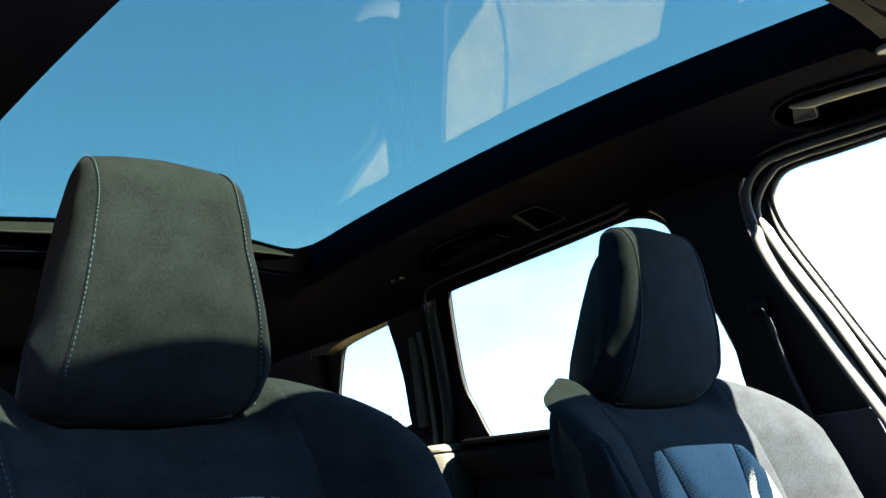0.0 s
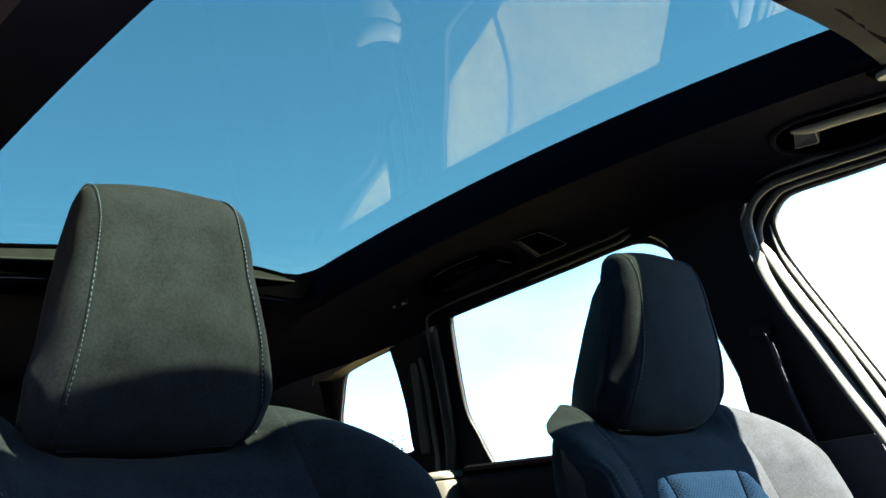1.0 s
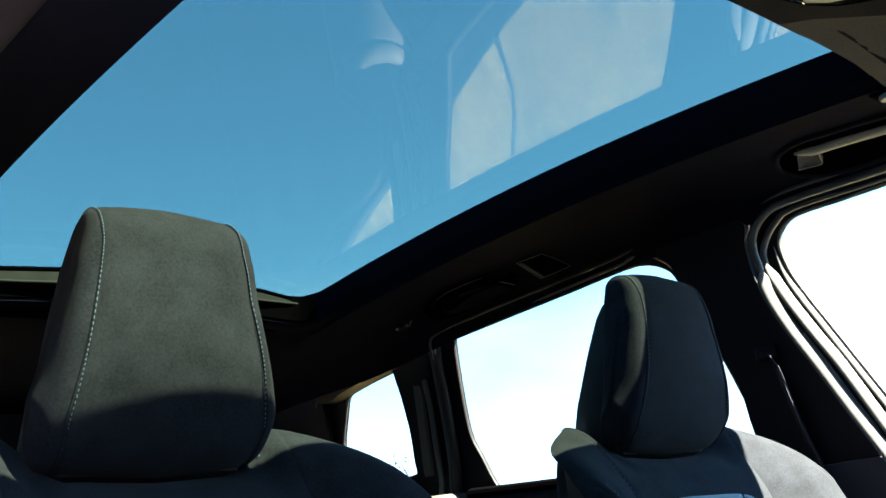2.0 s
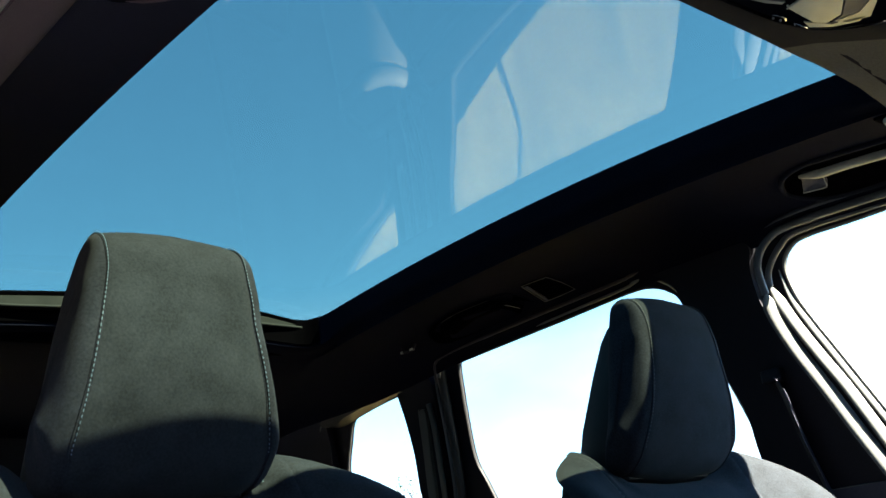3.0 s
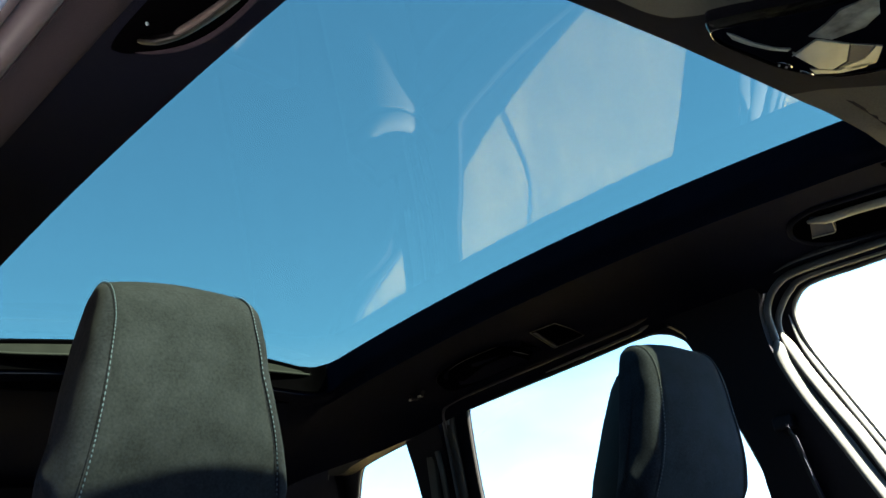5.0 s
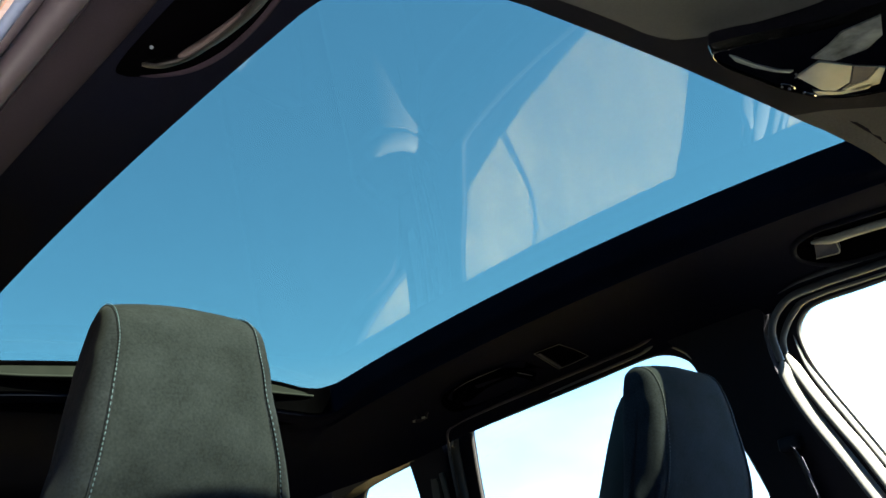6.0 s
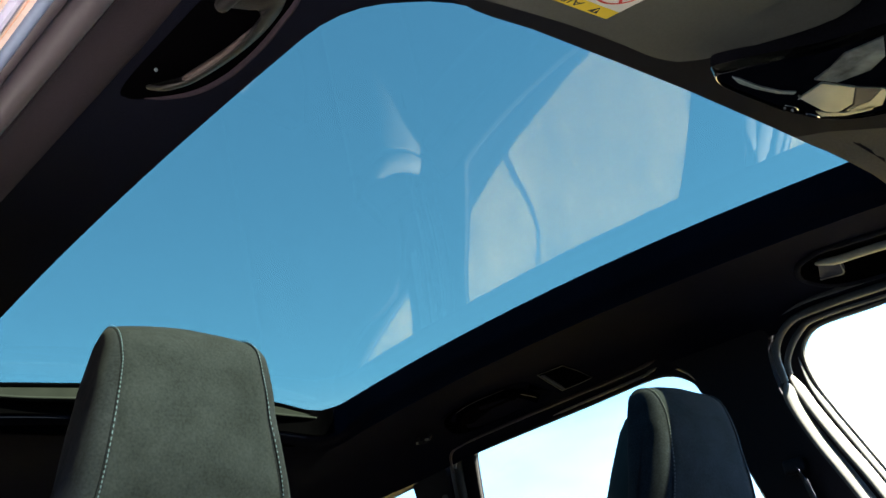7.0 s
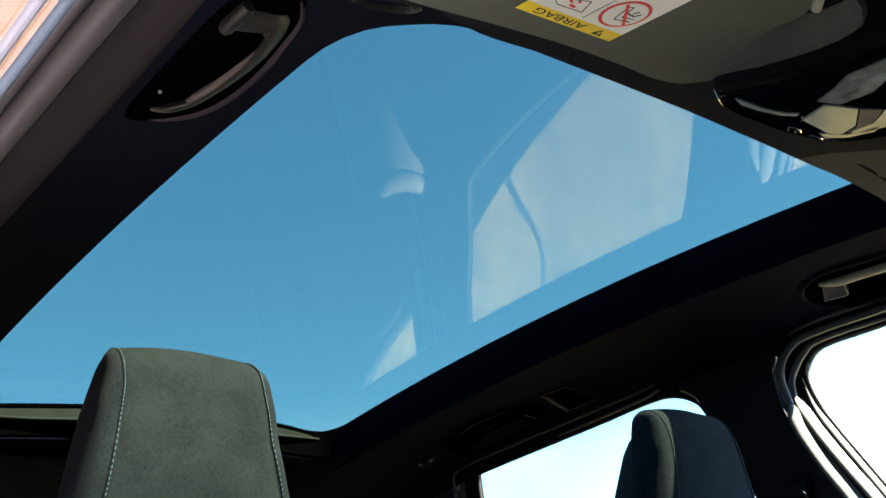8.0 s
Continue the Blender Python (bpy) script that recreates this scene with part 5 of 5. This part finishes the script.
# thin pale tubes drawn as the highlights along the console's edges
for line, mat, r in ((((0.0145, -0.4760, 1.4568), (0.0085, -0.5040, 1.4566), (0.0300, -0.5115, 1.4566), (0.0480, -0.5180, 1.4566), (0.0740, -0.5295, 1.4566)), LENS, 0.0005), (((0.012, -0.4620, 1.4572), (0.018, -0.4645, 1.4568), (0.028, -0.4655, 1.4568), (0.034, -0.4630, 1.4570)), CHROME, 0.0006), (((0.046, -0.4645, 1.4568), (0.060, -0.4665, 1.4566), (0.066, -0.4660, 1.4568)), CHROME, 0.0007)):
    console_part("highlight_line", tube(spline(line, 5), r, 8), mat, "edge highlight drawn as a thin bright line")
for x, y in ((0.030, -0.460), (0.034, -0.463), (0.020, -0.4585), (0.012, -0.479), (0.050, -0.4625)):
    bm = bmesh.new()
    bmesh.ops.create_uvsphere(bm, u_segments=8, v_segments=5, radius=0.0012)
    bm.transform(inv @ Matrix.Translation((x, y, CONSOLE_Z + 0.0005)))
    part("switch_dot", bm, LENS, console, "tiny clear switch light")
tagged(console, "piano black overhead console with clear reading lamps", "overhead console")


# ---- small fittings on the far roof rail ----
def rail_point(a, b, c, d, u, v, lift):
    """A point over the patch with corners a, b, c, d; lift goes into the cabin."""
    p = Vector(a).lerp(Vector(b), u).lerp(Vector(d).lerp(Vector(c), u), v)
    n = (Vector(b) - Vector(a)).cross(Vector(d) - Vector(a)).normalized()
    if n.z > 0:
        n = -n
    return p + n * lift


LAMP = ((0.501, 0.351, 1.488), (0.505, 0.294, 1.488), (0.557, 0.279, 1.467), (0.557, 0.351, 1.465))
lamp = empty("reading_lamp", 0.535, 0.32, 1.478)
inv = Matrix.Translation(-lamp.location)
rim_path = [rail_point(*LAMP, u, v, 0.003) for u, v in ((0, 0), (0.5, 0), (1, 0), (1.05, 0.5), (1, 1), (0.5, 1.02), (0, 1), (0, 0.5))]
bm = tube(rim_path, 0.0007, 8, closed=True)
bm.transform(inv)
part("bezel", bm, TRIM_GREY, lamp, "thin grey bezel")
bm = loft([[rail_point(*LAMP, u, v, l) for v, l in ((0.06, 0.001), (0.06, 0.004), (0.97, 0.004), (0.97, 0.001))] for u in (0.06, 0.08, 0.12, 0.14)])
bm.transform(inv)
part("switch_bar", bm, TRIM_SLATE, lamp, "grey bar of the lamp switch")
grid = []
for lift, m in ((0.0005, 0.0), (0.003, 0.06), (0.001, 0.14), (-0.004, 0.22)):
    grid.append([rail_point(*LAMP, lerp(m, 1 - m, u), lerp(m, 1 - m, v), lift) for u, v in ((0, 0), (0.5, 0), (1, 0), (1, 0.5), (1, 1), (0.5, 1), (0, 1), (0, 0.5))])
bm = loft(grid, True, True)
bm.transform(inv)
part("lens", bm, RECESS, lamp, "dark smoked lens")
tagged(lamp, "small dark reading lamp set in the headliner", "reading lamp")

# this grip's near-black colour holds the shade it lies in
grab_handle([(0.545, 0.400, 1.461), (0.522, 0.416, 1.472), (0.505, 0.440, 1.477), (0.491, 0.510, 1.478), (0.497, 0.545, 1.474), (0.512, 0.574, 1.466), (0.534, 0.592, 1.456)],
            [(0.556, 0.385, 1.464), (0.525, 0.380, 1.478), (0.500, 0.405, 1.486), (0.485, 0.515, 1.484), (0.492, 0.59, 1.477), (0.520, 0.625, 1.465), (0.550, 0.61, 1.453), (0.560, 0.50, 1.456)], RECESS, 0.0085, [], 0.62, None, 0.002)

rear_handle = [o for o in scene.objects if o.name.startswith("grab_handle") and o.location.y > 0.2][0]
# thin grey lines drawn in for the highlights on the handle's edges
for line in (((0.4870, 0.555, 1.4735), (0.4835, 0.515, 1.4775), (0.4850, 0.470, 1.4795), (0.4890, 0.425, 1.4805)), ((0.5100, 0.408, 1.4690), (0.5200, 0.400, 1.4650), (0.5330, 0.392, 1.4600))):
    bm = tube(spline(line, 6), lambda t: 0.0006 * (1 - (2 * t - 1) ** 4) + 0.0001, 8)
    bm.transform(Matrix.Translation(-rear_handle.location))
    part("edge_highlight", bm, TRIM_GREY, rear_handle, "edge highlight drawn as a thin grey line")

hook = empty("coat_hook", 0.508, 0.676, 1.461)
bm = tube([(0, 0.018, 0.002), (-0.004, 0.014, -0.008), (-0.004, 0.0, -0.011), (-0.002, -0.014, -0.008), (0.002, -0.018, 0.002)], 0.003, 8)
part("loop", bm, TRIM, hook)
for y in (0.015, -0.012):
    part("plate", block((0.008, 0.008, 0.004), (-0.003, y, -0.008), 0.001), HANDLE_LIT, hook)
tagged(hook, "small black coat hook on the headliner", "coat hook")

clip = empty("visor_clip", 0.441, -0.362, 1.4825)
rings = []
for s, z in ((1.0, 0.006), (1.0, -0.002), (0.9, -0.005), (0.5, -0.006)):
    rings.append([(0.012 * s * math.cos(a), -0.010 + 0.017 * s * math.sin(a), z) for a in (2 * math.pi * i / 20 for i in range(20))])
part("cap", loft(rings), LENS, clip, "pale plastic cap")
part("base", block((0.03, 0.045, 0.006), (0, -0.01, 0.004), 0.002), RECESS, clip)
tagged(clip, "pale plastic visor clip on the header", "visor clip")

slot = empty("roof_slot", -0.404, -0.400, 1.4835)
rings = []
for s, z in ((1.05, 0.006), (1.0, -0.004), (0.86, -0.006), (0.74, -0.003), (0.66, 0.004)):
    rings.append([(0.028 * s * math.cos(a), 0.008 * s * math.sin(a) - 0.25 * (0.028 * s * math.cos(a)), z) for a in (2 * math.pi * i / 24 for i in range(24))])
part("bezel", loft(rings, True, False), RUBBER, slot, "slim oval bezel")
part("grille", loft([[(x * 0.9, y, 0.003 + d) for x, y, z in rings[-1]] for d in (0, 0.002)]), TRIM, slot)
tagged(slot, "slim oval microphone slot in the headliner corner", "microphone slot")

# seat belt on the far middle pillar
belt = empty("seat_belt", 0.66, -0.02, 1.2)
inv = Matrix.Translation(-belt.location)
run = spline([(side_x(1.245) - 0.045, -0.012, 1.245), (side_x(1.225) - 0.060, -0.029, 1.222), (side_x(1.146) - 0.060, -0.034, 1.146), (side_x(1.063) - 0.060, -0.044, 1.063), (side_x(0.95) - 0.060, -0.062, 0.93), (side_x(0.8) - 0.06, -0.08, 0.75)], 6)
rings, edge_a, edge_b = [], [], []
across = Vector((0.80, 0.58, 0.0)).normalized()
thin = Vector((0.58, -0.80, 0.0)).normalized()
for p in run:
    a, b = p - across * 0.004, p + across * 0.040
    rings.append([a + thin * 0.0008, b + thin * 0.0008, b - thin * 0.0008, a - thin * 0.0008])
    edge_a.append(a)
    edge_b.append(a + across * 0.006 + thin * 0.003)
bm = loft(rings)
bm.transform(inv)
part("webbing", bm, LEATHER, belt, "black belt webbing")
# edges coloured paler than the webbing, as if catching the sun
for e in (edge_a, edge_b[6:]):
    bm = tube(e, 0.0009, 6)
    bm.transform(inv)
    part("edge", bm, TRIM_SLATE, belt, "belt edge, paler for the sun it catches")
bm = block((0.02, 0.035, 0.022), (side_x(1.25) - 0.040, -0.012, 1.246), 0.006, 3)
bm.transform(inv)
part("guide", bm, TRIM, belt, "black belt guide on the pillar")
tagged(belt, "black seat belt hanging from its pillar guide", "seat belt")

# small striped tag sewn into the edge of the near seat
for k, m in enumerate((TAG_BLUE, LABEL_WHITE, LABEL_RED)):
    bm = block((0.0025, 0.007, 0.0026), (0.252, -0.045, 1.074 - 0.0026 * (2 - k) - SEAT_Z), 0.0004, 1)
    part("tag_stripe", bm, m, seat_near, "tiny coloured stripe of a sewn tag")
